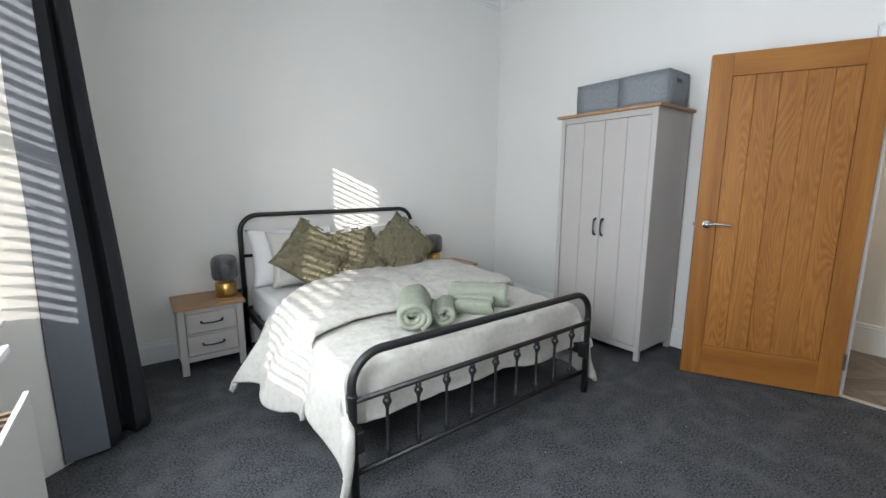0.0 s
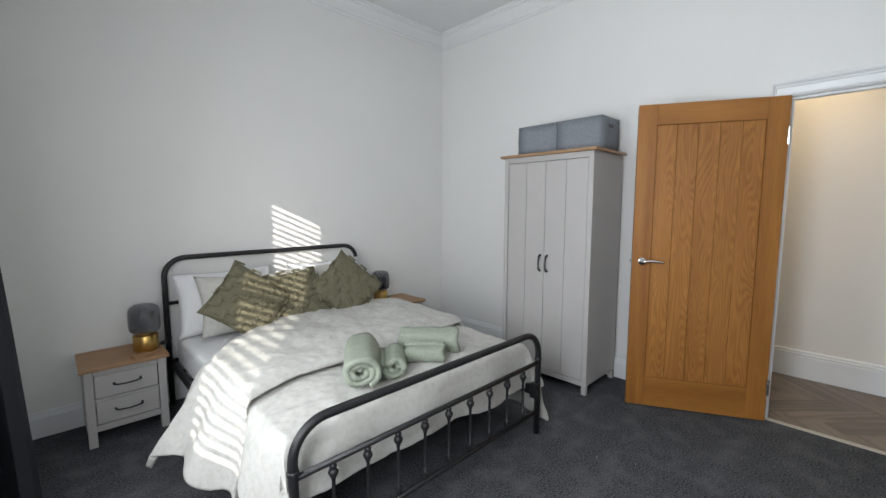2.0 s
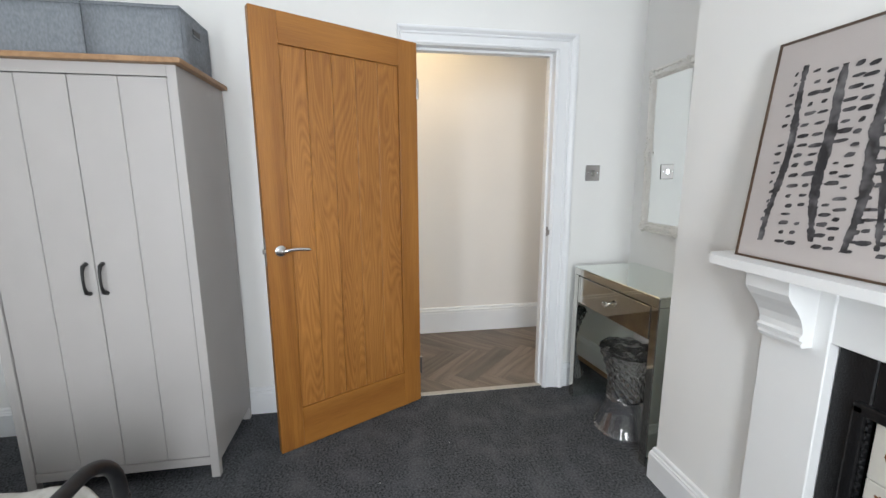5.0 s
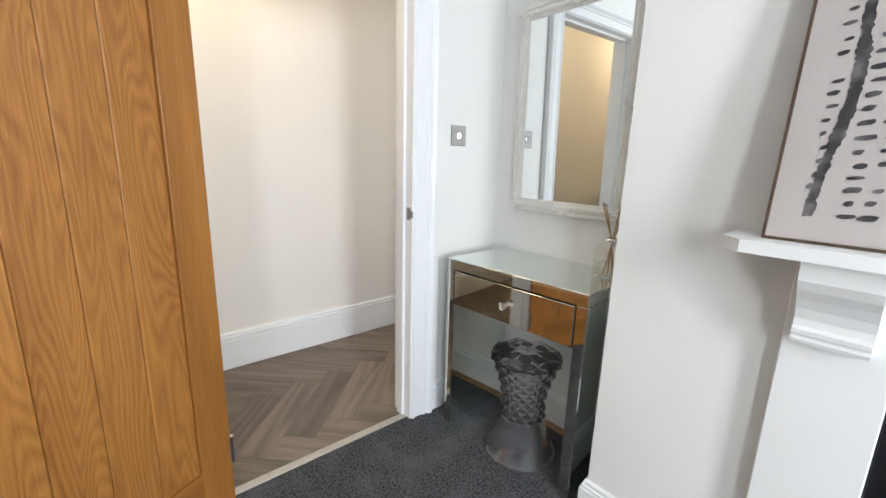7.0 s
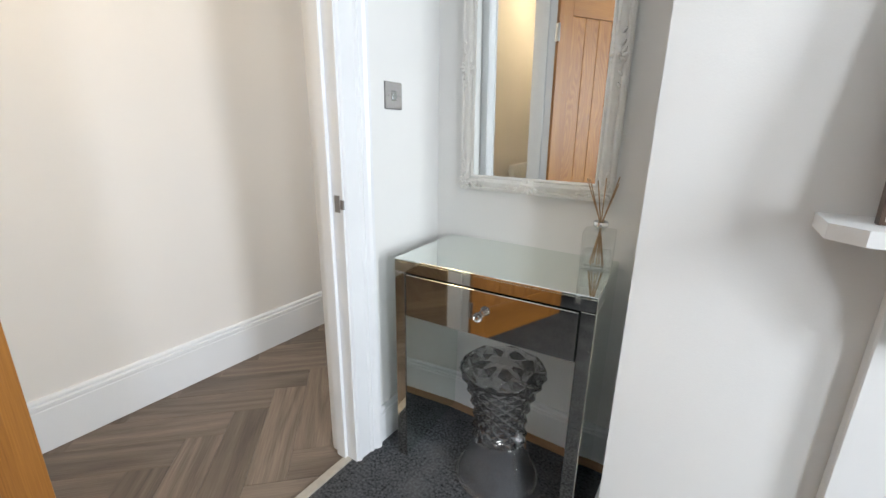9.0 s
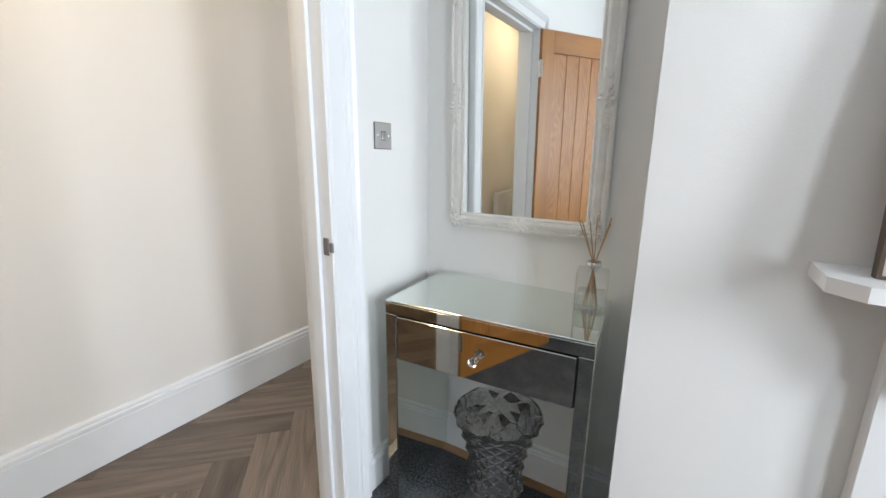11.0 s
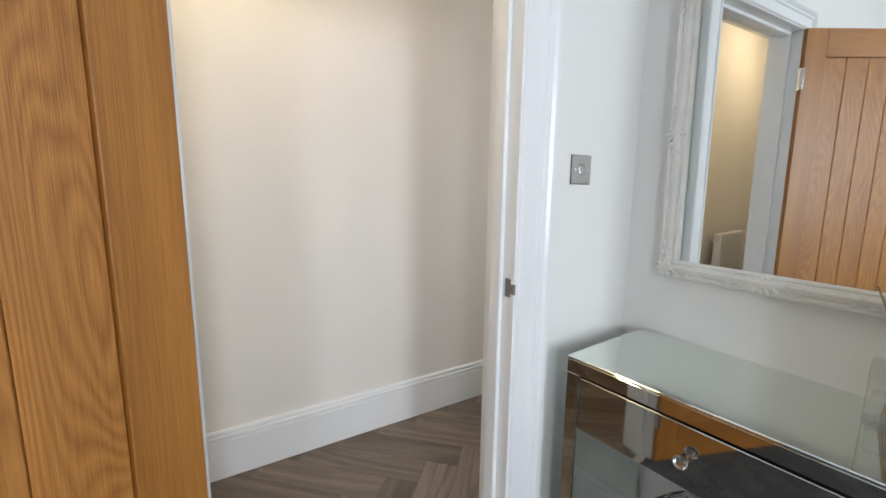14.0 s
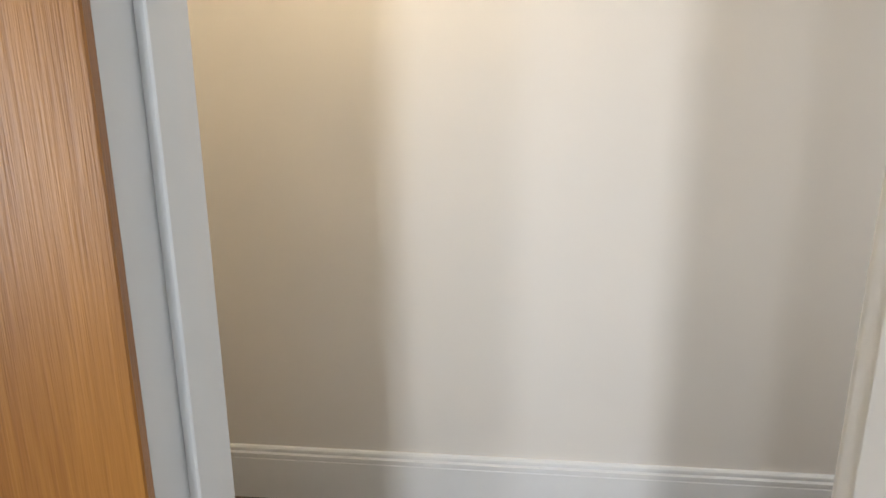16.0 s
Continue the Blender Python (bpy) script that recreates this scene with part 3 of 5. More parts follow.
def blind(a, b, tilt):
    bl = thing("venetian_blind", pose(WX - 0.16, (a + b) / 2, 0), "white wooden venetian blind with tilted slats", "blind", "blinds at the windows")
    w = (b - a) / 2 - 0.01
    part("head_rail", boxes((-0.03, -w, WTOP - 0.05, 0.03, w, WTOP - 0.005), bevel=0.003), M_SLAT, bl)
    slat = None
    z = WTOP - 0.075
    while z > SILL + 0.05:
        if slat is None:
            slat = part("slat", boxes((-0.025, -w, -0.0014, 0.025, w, 0.0014)), M_SLAT, bl)
            slat.matrix_basis = pose(0, 0, z, 0, tilt, 0)
        else:
            o = slat.copy()
            scene.collection.objects.link(o)
            o.parent = bl
            o.matrix_basis = pose(0, 0, z, 0, tilt, 0)
        z -= 0.048
    part("bottom_rail", boxes((-0.025, -w, SILL + 0.012, 0.025, w, SILL + 0.030), bevel=0.003), M_SLAT, bl)
    for y in (-w * 0.7, w * 0.7):
        part("ladder_cord", tube([(0.027, y, SILL + 0.03), (0.027, y, WTOP - 0.05)], 0.0012, 5), M_SLAT, bl)


blind(0.83, 1.60, 0)
blind(2.40, 2.85, 0)

# radiator under the window
rad = thing("radiator", pose(WX - 0.03, 1.645, 0), "white double-panel radiator under the window", "radiator")
for x0, x1 in ((-0.075, -0.060), (0.010, 0.025)):
    bm = boxes((x0, -0.69, 0.13, x1, 0.69, 0.622), bevel=0.005, seg=2)
    part("panel", bm, M_RAD, rad)
for k in range(33):
    y = -0.65 + k * 0.04
    part("fin", boxes((-0.060, y, 0.16, 0.010, y + 0.018, 0.585)), M_GAP, rad)
for y in (-0.60, 0.60):
    part("foot", boxes((-0.06, y - 0.015, 0.0, 0.01, y + 0.015, 0.14)), M_RAD, rad)

# ---- curtain ----
curtain = thing("curtain", pose(1.52, 3.028, 0), "floor-length charcoal curtain with a pale lining, drawn back", "curtain")


def curtain_path(s):
    """Plan line of the gathered cloth: s from 0 at the window side to 1."""
    pts = [(-0.118, -0.085), (0.035, -0.075), (0.085, -0.020), (0.060, 0.100), (0.095, 0.105), (0.135, 0.015), (0.180, 0.040), (0.198, 0.085)]
    f = s * (len(pts) - 1)
    i = min(int(f), len(pts) - 2)
    t = f - i
    t = t * t * (3 - 2 * t)
    return Vector(pts[i]).lerp(Vector(pts[i + 1]), t)


def curtain_at(u, v):
    z = 0.015 + 2.50 * v
    p = curtain_path(u)
    spread = 1.0 - 0.42 * v ** 1.3
    wob = 0.010 * noise.noise(Vector((u * 3, z * 1.3, 0.3)))
    shift = -0.062 * v
    return Vector((p.x * spread + wob + shift + 0.02 * v, p.y * spread + wob, z + 0.012 * math.sin(u * 9) * (1 - v)))


cl = part("cloth", sheet(72, 40, curtain_at), M_CURTAIN, curtain, "charcoal woven cloth", True)
sol = cl.modifiers.new("thick", "SOLIDIFY")
sol.thickness, sol.offset = 0.004, 0


def lining_at(u, v):
    p = curtain_at(u * 0.150, v)
    return p + Vector((0.004, -0.006, 0))


ln = part("lining", sheet(14, 30, lining_at), M_LINING, curtain, "pale grey lining cloth", True)
pole = thing("curtain_pole", pose(WX + 0.09, 1.8, 2.56), "slim dark metal curtain pole over the window", "curtain pole")
part("pole", tube([(0, -1.35, 0), (0, 1.42, 0)], 0.012, 12), M_BLACK, pole, "", True)
for y in (-1.3, 1.36):
    part("bracket", join(tube([(0, y, 0), (-0.09, y, 0)], 0.006, 8), lathe([(0, 0), (0.02, 0), (0.02, 0.004), (0, 0.005)], 12, pose(-0.09, y, 0, 0, 90, 0))), M_BLACK, pole)
for k in range(6):
    part("ring", tube([(0.018 * math.cos(a * math.tau / 12), 1.19 + 0.018 * k, 0.018 * math.sin(a * math.tau / 12) - 0.006) for a in range(13)], 0.002, 5), M_BLACK, pole)

# ---- chimney breast and fireplace ----
FC = 3.09
OP_H = 0.890
setting("chimney_breast", boxes((BX0, SY, 0, FC - 0.46, BY, CEIL), (FC + 0.46, SY, 0, BX1, BY, CEIL), (FC - 0.46, SY, OP_H, FC + 0.46, BY, CEIL)), M_WALL, "off-white painted chimney breast", "chimney breast")
fp = thing("fireplace_surround", pose(FC, BY, 0), "white painted fireplace surround with scrolled corbels", "fireplace")
for s in (-1, 1):
    x0, x1 = sorted((s * 0.458, s * 0.64))
    part("jamb", boxes((x0, 0, 0, x1, 0.036, 1.052), bevel=0.003), M_SURROUND, fp)
    x0, x1 = sorted((s * 0.450, s * 0.650))
    part("plinth", boxes((x0, 0, 0, x1, 0.046, 0.16), bevel=0.004), M_SURROUND, fp)
    prof = [(0.036, 0.862), (0.070, 0.862), (0.074, 0.871), (0.068, 0.879), (0.079, 0.884), (0.081, 0.894), (0.072, 0.900), (0.074, 0.918), (0.084, 0.942), (0.100, 0.966), (0.120, 0.988), (0.134, 1.010), (0.138, 1.0535), (0.036, 1.0535)]
    bm = bmesh.new()
    ends = [[bm.verts.new((x, y, z)) for y, z in prof] for x in (s * 0.497, s * 0.621)]
    for i in range(len(prof)):
        j = (i + 1) % len(prof)
        bm.faces.new((ends[0][i], ends[0][j], ends[1][j], ends[1][i]))
    bm.faces.new(ends[0])
    bm.faces.new(ends[1][::-1])
    part("corbel", bm, M_SURROUND, fp, "scrolled corbel")
part("frieze", boxes((-0.46, 0, OP_H, 0.46, 0.030, 1.052), bevel=0.002), M_SURROUND, fp)
part("mantel_shelf", prism([(-0.765, 0.001), (-0.765, 0.125), (-0.722, 0.168), (0.722, 0.168), (0.765, 0.125), (0.765, 0.001)], 1.054, 1.081), M_SURROUND, fp, "white chamfered mantel shelf")
ins = thing("fireplace_insert", pose(FC, BY, 0), "black cast-iron fireplace insert with floral tiles", "fireplace")
part("iron_frame", boxes((-0.457, -0.02, 0, -0.37, 0.004, OP_H - 0.001), (0.37, -0.02, 0, 0.457, 0.004, OP_H - 0.001), (-0.37, -0.02, 0.735, 0.37, 0.004, OP_H - 0.001), bevel=0.004), M_IRON, ins)
for s in (-1, 1):
    x0, x1 = sorted((s * 0.372, s * 0.400))
    part("moulding", boxes((x0, 0.0, 0.02, x1, 0.018, 0.76), bevel=0.006, seg=2), M_IRON, ins)
    for k in range(30):
        part("bead", lathe([(0, -0.006), (0.005, -0.003), (0.005, 0.003), (0, 0.006)], 6, pose(s * 0.365, 0.008, 0.05 + k * 0.023)), M_IRON, ins)
    for k in range(4):
        z0 = 0.117 + k * 0.154
        x0, x1 = sorted((s * 0.207, s * 0.359))
        part("tile", boxes((x0, -0.03, z0, x1, -0.004, z0 + 0.152), bevel=0.002), M_TILE, ins)
        rnd = random.Random(11 + k)
        for _ in range(26):
            a, r = rnd.random() * math.tau, 0.062 * math.sqrt(rnd.random())
            leaf = lathe([(0, 0), (1, 0), (0, 0.1)], 7, pose((x0 + x1) / 2 + r * math.cos(a) * 1.05, -0.0035, z0 + 0.076 + r * math.sin(a) * 1.05, -90, 0, 0) @ Matrix.Rotation(rnd.random() * 3.1, 4, "Z") @ Matrix.Diagonal((rnd.uniform(0.004, 0.013), rnd.uniform(0.003, 0.007), 0.003, 1)))
            part("printed_leaf", leaf, M_FLORAL, ins)
part("moulding", boxes((-0.400, 0.0, 0.735, 0.400, 0.018, 0.765), bevel=0.006, seg=2), M_IRON, ins)
part("firebox", boxes((-0.207, -0.30, 0, -0.197, -0.02, 0.72), (0.197, -0.30, 0, 0.207, -0.02, 0.72), (-0.34, -0.31, 0, 0.34, -0.30, 0.72), (-0.37, -0.31, 0.728, 0.37, -0.02, 0.733)), M_IRON, ins)
part("grate", boxes(*[(-0.16 + 0.032 * k, -0.12, 0.10, -0.152 + 0.032 * k, -0.10, 0.26) for k in range(11)], (-0.165, -0.122, 0.255, 0.165, -0.098, 0.268), (-0.165, -0.122, 0.095, 0.165, -0.098, 0.108)), M_IRON, ins)
setting("hearth", boxes((FC - 0.62, BY - 0.3, 0.001, FC + 0.62, BY + 0.32, 0.022), bevel=0.003), M_IRON, "black slate hearth slab", "hearth")

# painting leaning on the mantel
PW, PH = 0.606, 0.600
pic = thing("painting", pose(3.790 - PW / 2, 0.205, 1.0815) @ pose(0, 0, 0, 0, 0, 180) @ pose(0, 0, 0, -6.3, 0, 0), "abstract painting of black brush marks in a thin brown frame", "painting")
part("canvas", boxes((-PW / 2 + 0.006, 0.0, 0.006, PW / 2 - 0.006, 0.018, PH - 0.006)), M_CANVAS, pic, "pinkish-grey canvas")
part("frame", boxes((-PW / 2, -0.004, 0, -PW / 2 + 0.006, 0.021, PH), (PW / 2 - 0.006, -0.004, 0, PW / 2, 0.021, PH), (-PW / 2 + 0.006, -0.004, 0, PW / 2 - 0.006, 0.021, 0.006), (-PW / 2 + 0.006, -0.004, PH - 0.006, PW / 2 - 0.006, 0.021, PH)), M_WALNUT, pic, "thin brown wooden frame")
rnd = random.Random(5)


def blot(bm, x, z, w, h, y, lean=0.0, n=12):
    c = bm.verts.new((x, y, z))
    ring = []
    for k in range(n):
        a = k * math.tau / n
        r = 1 + rnd.uniform(-0.14, 0.14)
        e = 0.75
        px_, pz = math.copysign(abs(math.cos(a)) ** e, math.cos(a)) * w * r, math.copysign(abs(math.sin(a)) ** e, math.sin(a)) * h * r
        ring.append(bm.verts.new((x + px_ + lean * pz, y, z + pz + 0.25 * px_ * lean)))
    for k in range(n):
        bm.faces.new((c, ring[k], ring[(k + 1) % n]))


def stroke(bm, x0, z0, x1, z1, w, bend, y):
    n = 90
    left, right = [], []
    for k in range(n + 1):
        t = k / n
        x = x0 + (x1 - x0) * t + bend * math.sin(t * 3.1) + 0.004 * math.sin(t * 9 + x0 * 40)
        z = z0 + (z1 - z0) * t
        ww = w * (0.55 + 0.45 * math.sin(t * 3.1) + 0.35 * noise.noise(Vector((x0 * 30, t * 14, 1)))) + 0.002 * rnd.uniform(-1, 1)
        left.append(bm.verts.new((x - ww, y, z)))
        right.append(bm.verts.new((x + ww, y, z)))
    for k in range(n):
        bm.faces.new((left[k], right[k], right[k + 1], left[k + 1]))


# seen from the room the picture's own +x lies to the left
lines = [(-0.215, -0.235, 0.010), (-0.115, -0.105, 0.013), (-0.030, -0.022, 0.012), (0.030, 0.034, 0.009), (0.062, 0.066, 0.011), (0.084, 0.106, 0.006), (0.140, 0.150, 0.011), (0.220, 0.228, 0.012)]
for i, (xt, xb, w) in enumerate(lines):
    bm = bmesh.new()
    stroke(bm, xb, 0.055 + 0.015 * (i % 2), xt, PH - 0.075 - 0.02 * (i % 3), w, 0.010 * (-1) ** i, -0.0008)
    part("brush_line", bm, M_INK, pic, "black brush line")
for i in range(-1, len(lines)):
    a = lines[i][0] if i >= 0 else -0.262
    b = lines[i + 1][0] if i + 1 < len(lines) else 0.268
    cols = 1 if b - a < 0.06 else 2
    for c in range(cols):
        xm = a + (b - a) * (c + 1) / (cols + 1)
        z = 0.06
        while z < PH - 0.09:
            w = rnd.uniform(0.006, 0.017) * (0.6 if cols == 1 else 1)
            if rnd.random() > 0.12:
                dab = bmesh.new()
                blot(dab, xm + rnd.uniform(-0.004, 0.004), z, w, rnd.uniform(0.0035, 0.0065), -0.0012, 0.3)
                part("brush_dab", dab, M_INK, pic)
            z += rnd.uniform(0.022, 0.030)

# ---- bed ----
BED_X0, BED_X1, FOOT_Y, HEAD_Y = 2.350, 3.835, 1.985, 3.945
bed = thing("bed", pose((BED_X0 + BED_X1) / 2, 0, 0), "black metal bed frame with curved tubular ends", "bed")
bw = (BED_X1 - BED_X0) / 2


def hoop(y, top, name):
    r = 0.13
    pts = [(-bw, y, 0.0), (-bw, y, top - r)] + [(x, y, z) for x, z in arc(-bw + r, top - r, r, 180, 90)][1:] + [(x, y, z) for x, z in arc(bw - r, top - r, r, 90, 0)] + [(bw, y, 0.0)]
    part(name, tube(pts, 0.0175, 14), M_BLACK, bed, "", True)


hoop(FOOT_Y, 0.622, "foot_hoop")
hoop(HEAD_Y, 1.005, "head_hoop")
for y, zs in ((FOOT_Y, (0.437, 0.135)), (HEAD_Y, (0.70, 0.30))):
    for z in zs:
        part("cross_rail", tube([(-bw, y, z), (bw, y, z)], 0.0125, 12), M_BLACK, bed, "", True)
spindle = [(0, 0.135), (0.007, 0.135), (0.007, 0.158), (0.013, 0.162), (0.013, 0.168), (0.009, 0.172), (0.015, 0.180), (0.015, 0.188), (0.008, 0.196), (0.007, 0.36),
           (0.010, 0.368), (0.010, 0.374), (0.016, 0.382), (0.020, 0.393), (0.016, 0.404), (0.010, 0.411), (0.014, 0.416), (0.014, 0.421), (0.007, 0.426), (0.007, 0.437), (0, 0.437)]
first = None
for k in range(9):
    x = -bw + (k + 1) * 2 * bw / 10
    if first is None:
        first = part("spindle", lathe(spindle, 12), M_BLACK, bed, "", True)
        first.matrix_basis = pose(x, FOOT_Y, 0)
    else:
        o = first.copy()
        scene.collection.objects.link(o)
        o.matrix_basis = pose(x, FOOT_Y, 0)
for k in range(9):
    x = -bw + (k + 1) * 2 * bw / 10
    part("head_spindle", tube([(x, HEAD_Y, 0.30), (x, HEAD_Y, 0.70)], 0.007, 8), M_BLACK, bed, "", True)
for s in (-1, 1):
    part("side_rail", boxes((s * (bw - 0.02) - 0.012, FOOT_Y + 0.018, 0.24, s * (bw - 0.02) + 0.012, HEAD_Y - 0.018, 0.30), bevel=0.003), M_BLACK, bed)
    for y in (FOOT_Y, HEAD_Y):
        part("bracket", boxes((s * (bw - 0.02) - 0.018, y - 0.022, 0.225, s * (bw - 0.02) + 0.018, y + 0.030 * (1 if y < 3 else -1), 0.315), bevel=0.003), M_BLACK, bed)
        part("collar", lathe([(0.0176, 0), (0.021, 0.002), (0.021, 0.014), (0.0176, 0.016)], 14, pose(s * bw, y, 0.452)), M_BLACK, bed, "", True)
part("centre_rail", boxes((-0.02, FOOT_Y + 0.02, 0.22, 0.02, HEAD_Y - 0.02, 0.255)), M_BLACK, bed)
for k in range(9):
    y = FOOT_Y + 0.15 + k * 0.205
    part("slat", boxes((-bw + 0.025, y, 0.256, bw - 0.025, y + 0.03, 0.270)), M_BLACK, bed)
for y in (2.6, 3.3):
    part("centre_leg", tube([(0, y, 0), (0, y, 0.22)], 0.015, 10), M_BLACK, bed, "", True)

BX = (BED_X0 + BED_X1) / 2
matt = thing("mattress", pose(BX, 0, 0.272), "thick mattress in a white fitted sheet", "mattress")
part("mattress_body", boxes((-0.705, 2.090, 0, 0.705, 3.915, 0.222), bevel=0.05, seg=4), M_SHEET, matt, "", True)


def fbm(p, n=3):
    v, a = 0.0, 1.0
    for _ in range(n):
        v += a * noise.noise(p)
        p, a = p * 2.1, a * 0.5
    return v


TOP = 0.494
HW = 0.715


def duvet_point(s, d, lift=0.0, foot=2.088, wide=0.42):
    """s: metres across from the middle (minus is the window side); d: the way towards the foot, as y of the flat cloth."""
    a = max(0.0, abs(s) - HW)
    b = max(0.0, foot - d)
    sgn = -1 if s < 0 else 1
    puff = 0.020 * fbm(Vector((s * 2.1, d * 2.1, 4.0))) + 0.009 * fbm(Vector((s * 6, d * 9, 1.0))) + 0.006 * (0.5 - abs(noise.noise(Vector((s * 5 + d * 2, d * 8 - s, 7.0))))) + 0.0045 * (0.5 - abs(noise.noise(Vector((s * 15 - d * 6, d * 11 + s * 5, 3.0))))) + 0.003 * (0.5 - abs(noise.noise(Vector((s * 26 + d * 12, d * 24, 9.0))))) + 0.004 * math.sin(s * 41 + 5 * noise.noise(Vector((s * 3, d * 3, 0)))) * max(0.0, 1 - abs(d - foot) / 0.25)
    inner = min(1.0, max(0.0, (HW + 0.02 - abs(s)) / 0.25)) * min(1.0, max(0.0, (d - foot + 0.05) / 0.2))
    z = TOP + 0.034 + lift + puff * 0.9 + 0.020 * inner
    drop = (a ** 2.2 + b ** 2.2) ** (1 / 2.2)
    rnd_ = 0.07
    down = drop - rnd_ * (1 - math.exp(-drop / rnd_)) * 0.75
    folds = 0.035 * math.sin(d * 15 + 2.0 * noise.noise(Vector((d * 2, 0, 0)))) * min(1, a / 0.3)
    flare = (wide if s < 0 else 0.24)
    if s < 0:
        flare *= 0.45 + 0.55 * min(1.0, max(0.0, (d - 2.1) / 0.8))
    x = sgn * (min(abs(s), HW) + 0.045 * (1 - math.exp(-a / 0.05)) + flare * a * a / (a + 0.14) + folds)
    y = max(d, foot) - 0.040 * (1 - math.exp(-b / 0.04)) + 0.012 * math.sin(s * 13) * min(1, b / 0.2)
    y -= (0.10 if s < 0 else 0.05) * min(1.0, b / 0.2) * min(1.0, a / 0.2)
    z -= down
    z = max(z, 0.012 + 0.012 * (1 + noise.noise(Vector((s * 9, d * 9, 0)))))
    return Vector((x, y, z))


duvet = thing("duvet", pose(BX, 0, 0), "cream duvet with a faint leaf pattern, draped over the bed", "duvet")


def duvet_low(u, v):
    low = 1.825 - 0.07 * u + 0.015 * math.sin(u * 17)
    d = low + v * (3.05 - low)
    left = -(HW + 0.25 + 0.18 * max(0.0, min(1.0, (2.35 - d) / 0.4)) + 0.02 * math.sin(d * 7))
    right = HW + 0.50
    return duvet_point(left + u * (right - left), d)


ob = part("cover", sheet(270, 160, duvet_low), M_LINEN, duvet, "", True)
m = ob.modifiers.new("thick", "SOLIDIFY")
m.thickness, m.offset = 0.022, -1


def duvet_fold(u, v):
    left = -(HW + 0.43 + 0.025 * math.sin(v * 8))
    right = HW + 0.28
    s = left + u * (right - left)
    edge = 2.50 + 0.035 * math.sin(s * 2.2) + 0.08 * max(0.0, s) + 0.02 * noise.noise(Vector((s * 4, 0, 2)))
    if s < -HW + 0.2:
        edge -= 0.11 * min(1, (-HW + 0.2 - s) / 0.5)
    top = 3.43 + 0.03 * math.sin(s * 3 + 1) - 0.46 * min(1.0, max(0.0, (-s - 0.15) / 0.6)) ** 1.4
    d = edge + v * (top - edge)
    roll = (0.022 + 0.040 * (1 - math.exp(-v / 0.04))) * min(1.0, (1.0 - v) / 0.05 + 0.1)
    return duvet_point(s, d, roll + 0.006, wide=0.40 + 0.34 * min(1.0, max(0.0, (d - 2.35) / 0.5)))


ob = part("folded_top", sheet(270, 130, duvet_fold), M_LINEN, duvet, "", True)
m = ob.modifiers.new("thick", "SOLIDIFY")
m.thickness, m.offset = 0.030, -1


def cushion_mesh(w, h, t, seed, n=26, pinch=0.10):
    """A stuffed square cover with pinched corners."""
    bm = bmesh.new()
    grids = []
    for side in (1, -1):
        rows = []
        for j in range(n + 1):
            row = []
            for i in range(n + 1):
                u, v = -1 + 2 * i / n, -1 + 2 * j / n
                ed = (1 - abs(u) ** 2.6) * (1 - abs(v) ** 2.6)
                th = t / 2 * max(0, ed) ** 0.42
                x = u * w / 2 * (1 - pinch * (1 - v * v) * abs(u) ** 3 * 0.9)
                z = v * h / 2 * (1 - pinch * (1 - u * u) * abs(v) ** 3 * 0.9)
                wr = 0.010 * noise.noise(Vector((u * 2.2, v * 2.2, seed * 3.1 + side))) + 0.004 * noise.noise(Vector((u * 7, v * 7, seed + side)))
                row.append(bm.verts.new((x, side * (th + wr * ed), z)))
            rows.append(row)
        grids.append(rows)
    for side, rows in enumerate(grids):
        for j in range(n):
            for i in range(n):
                q = (rows[j][i], rows[j][i + 1], rows[j + 1][i + 1], rows[j + 1][i])
                bm.faces.new(q if side else q[::-1])
    bmesh.ops.remove_doubles(bm, verts=bm.verts, dist=0.0008)
    return bm


def pillow(m, w, h, t, mat, label, seed):
    p = thing("pillow", m, label, "pillow", "pillows at the bed's head")
    part("pillow_cover", cushion_mesh(w, h, t, seed), mat, p, "", True)


def cushion(m, seed):
    c = thing("cushion", m, "olive green square cushion with tufted geometric lines", "cushion", "cushions on the bed")
    part("cushion_cover", cushion_mesh(0.43, 0.43, 0.13, seed), M_OLIVE, c, "", True)

    def surf(x, z):
        u, v = x / 0.215, z / 0.215
        ed = max(0, (1 - abs(u) ** 2.6) * (1 - abs(v) ** 2.6))
        wr = 0.010 * noise.noise(Vector((u * 2.2, v * 2.2, seed * 3.1 - 1))) + 0.004 * noise.noise(Vector((u * 7, v * 7, seed - 1)))
        return Vector((x, -(0.065 * ed ** 0.42 + wr * ed) - 0.001, z))

    rnd = random.Random(seed)
    step = 0.058
    for i in range(-3, 4):
        for j in range(-3, 4):
            bm = bmesh.new()
            x, z = i * step, j * step
            a = [(x - 0.024, z - 0.024), (x + 0.024, z - 0.024)] if (i + j) % 2 else [(x - 0.024, z - 0.024), (x - 0.024, z + 0.027)]
            b = [(x + 0.024, z - 0.024), (x + 0.024, z + 0.027)] if (i + j) % 2 else [(x - 0.024, z + 0.027), (x + 0.026, z + 0.027)]
            for (x0, z0), (x1, z1) in (a, b):
                join(bm, tube([surf(x0 + (x1 - x0) * t / 4, z0 + (z1 - z0) * t / 4) + Vector((0.0015 * math.sin(9 * t + i), -0.002, 0.0015 * math.cos(7 * t + j))) for t in range(5)], [0.0062, 0.0076, 0.0066, 0.0078, 0.0062], 6))
            part("tuft", bm, M_OLIVE_T, c, "", True)


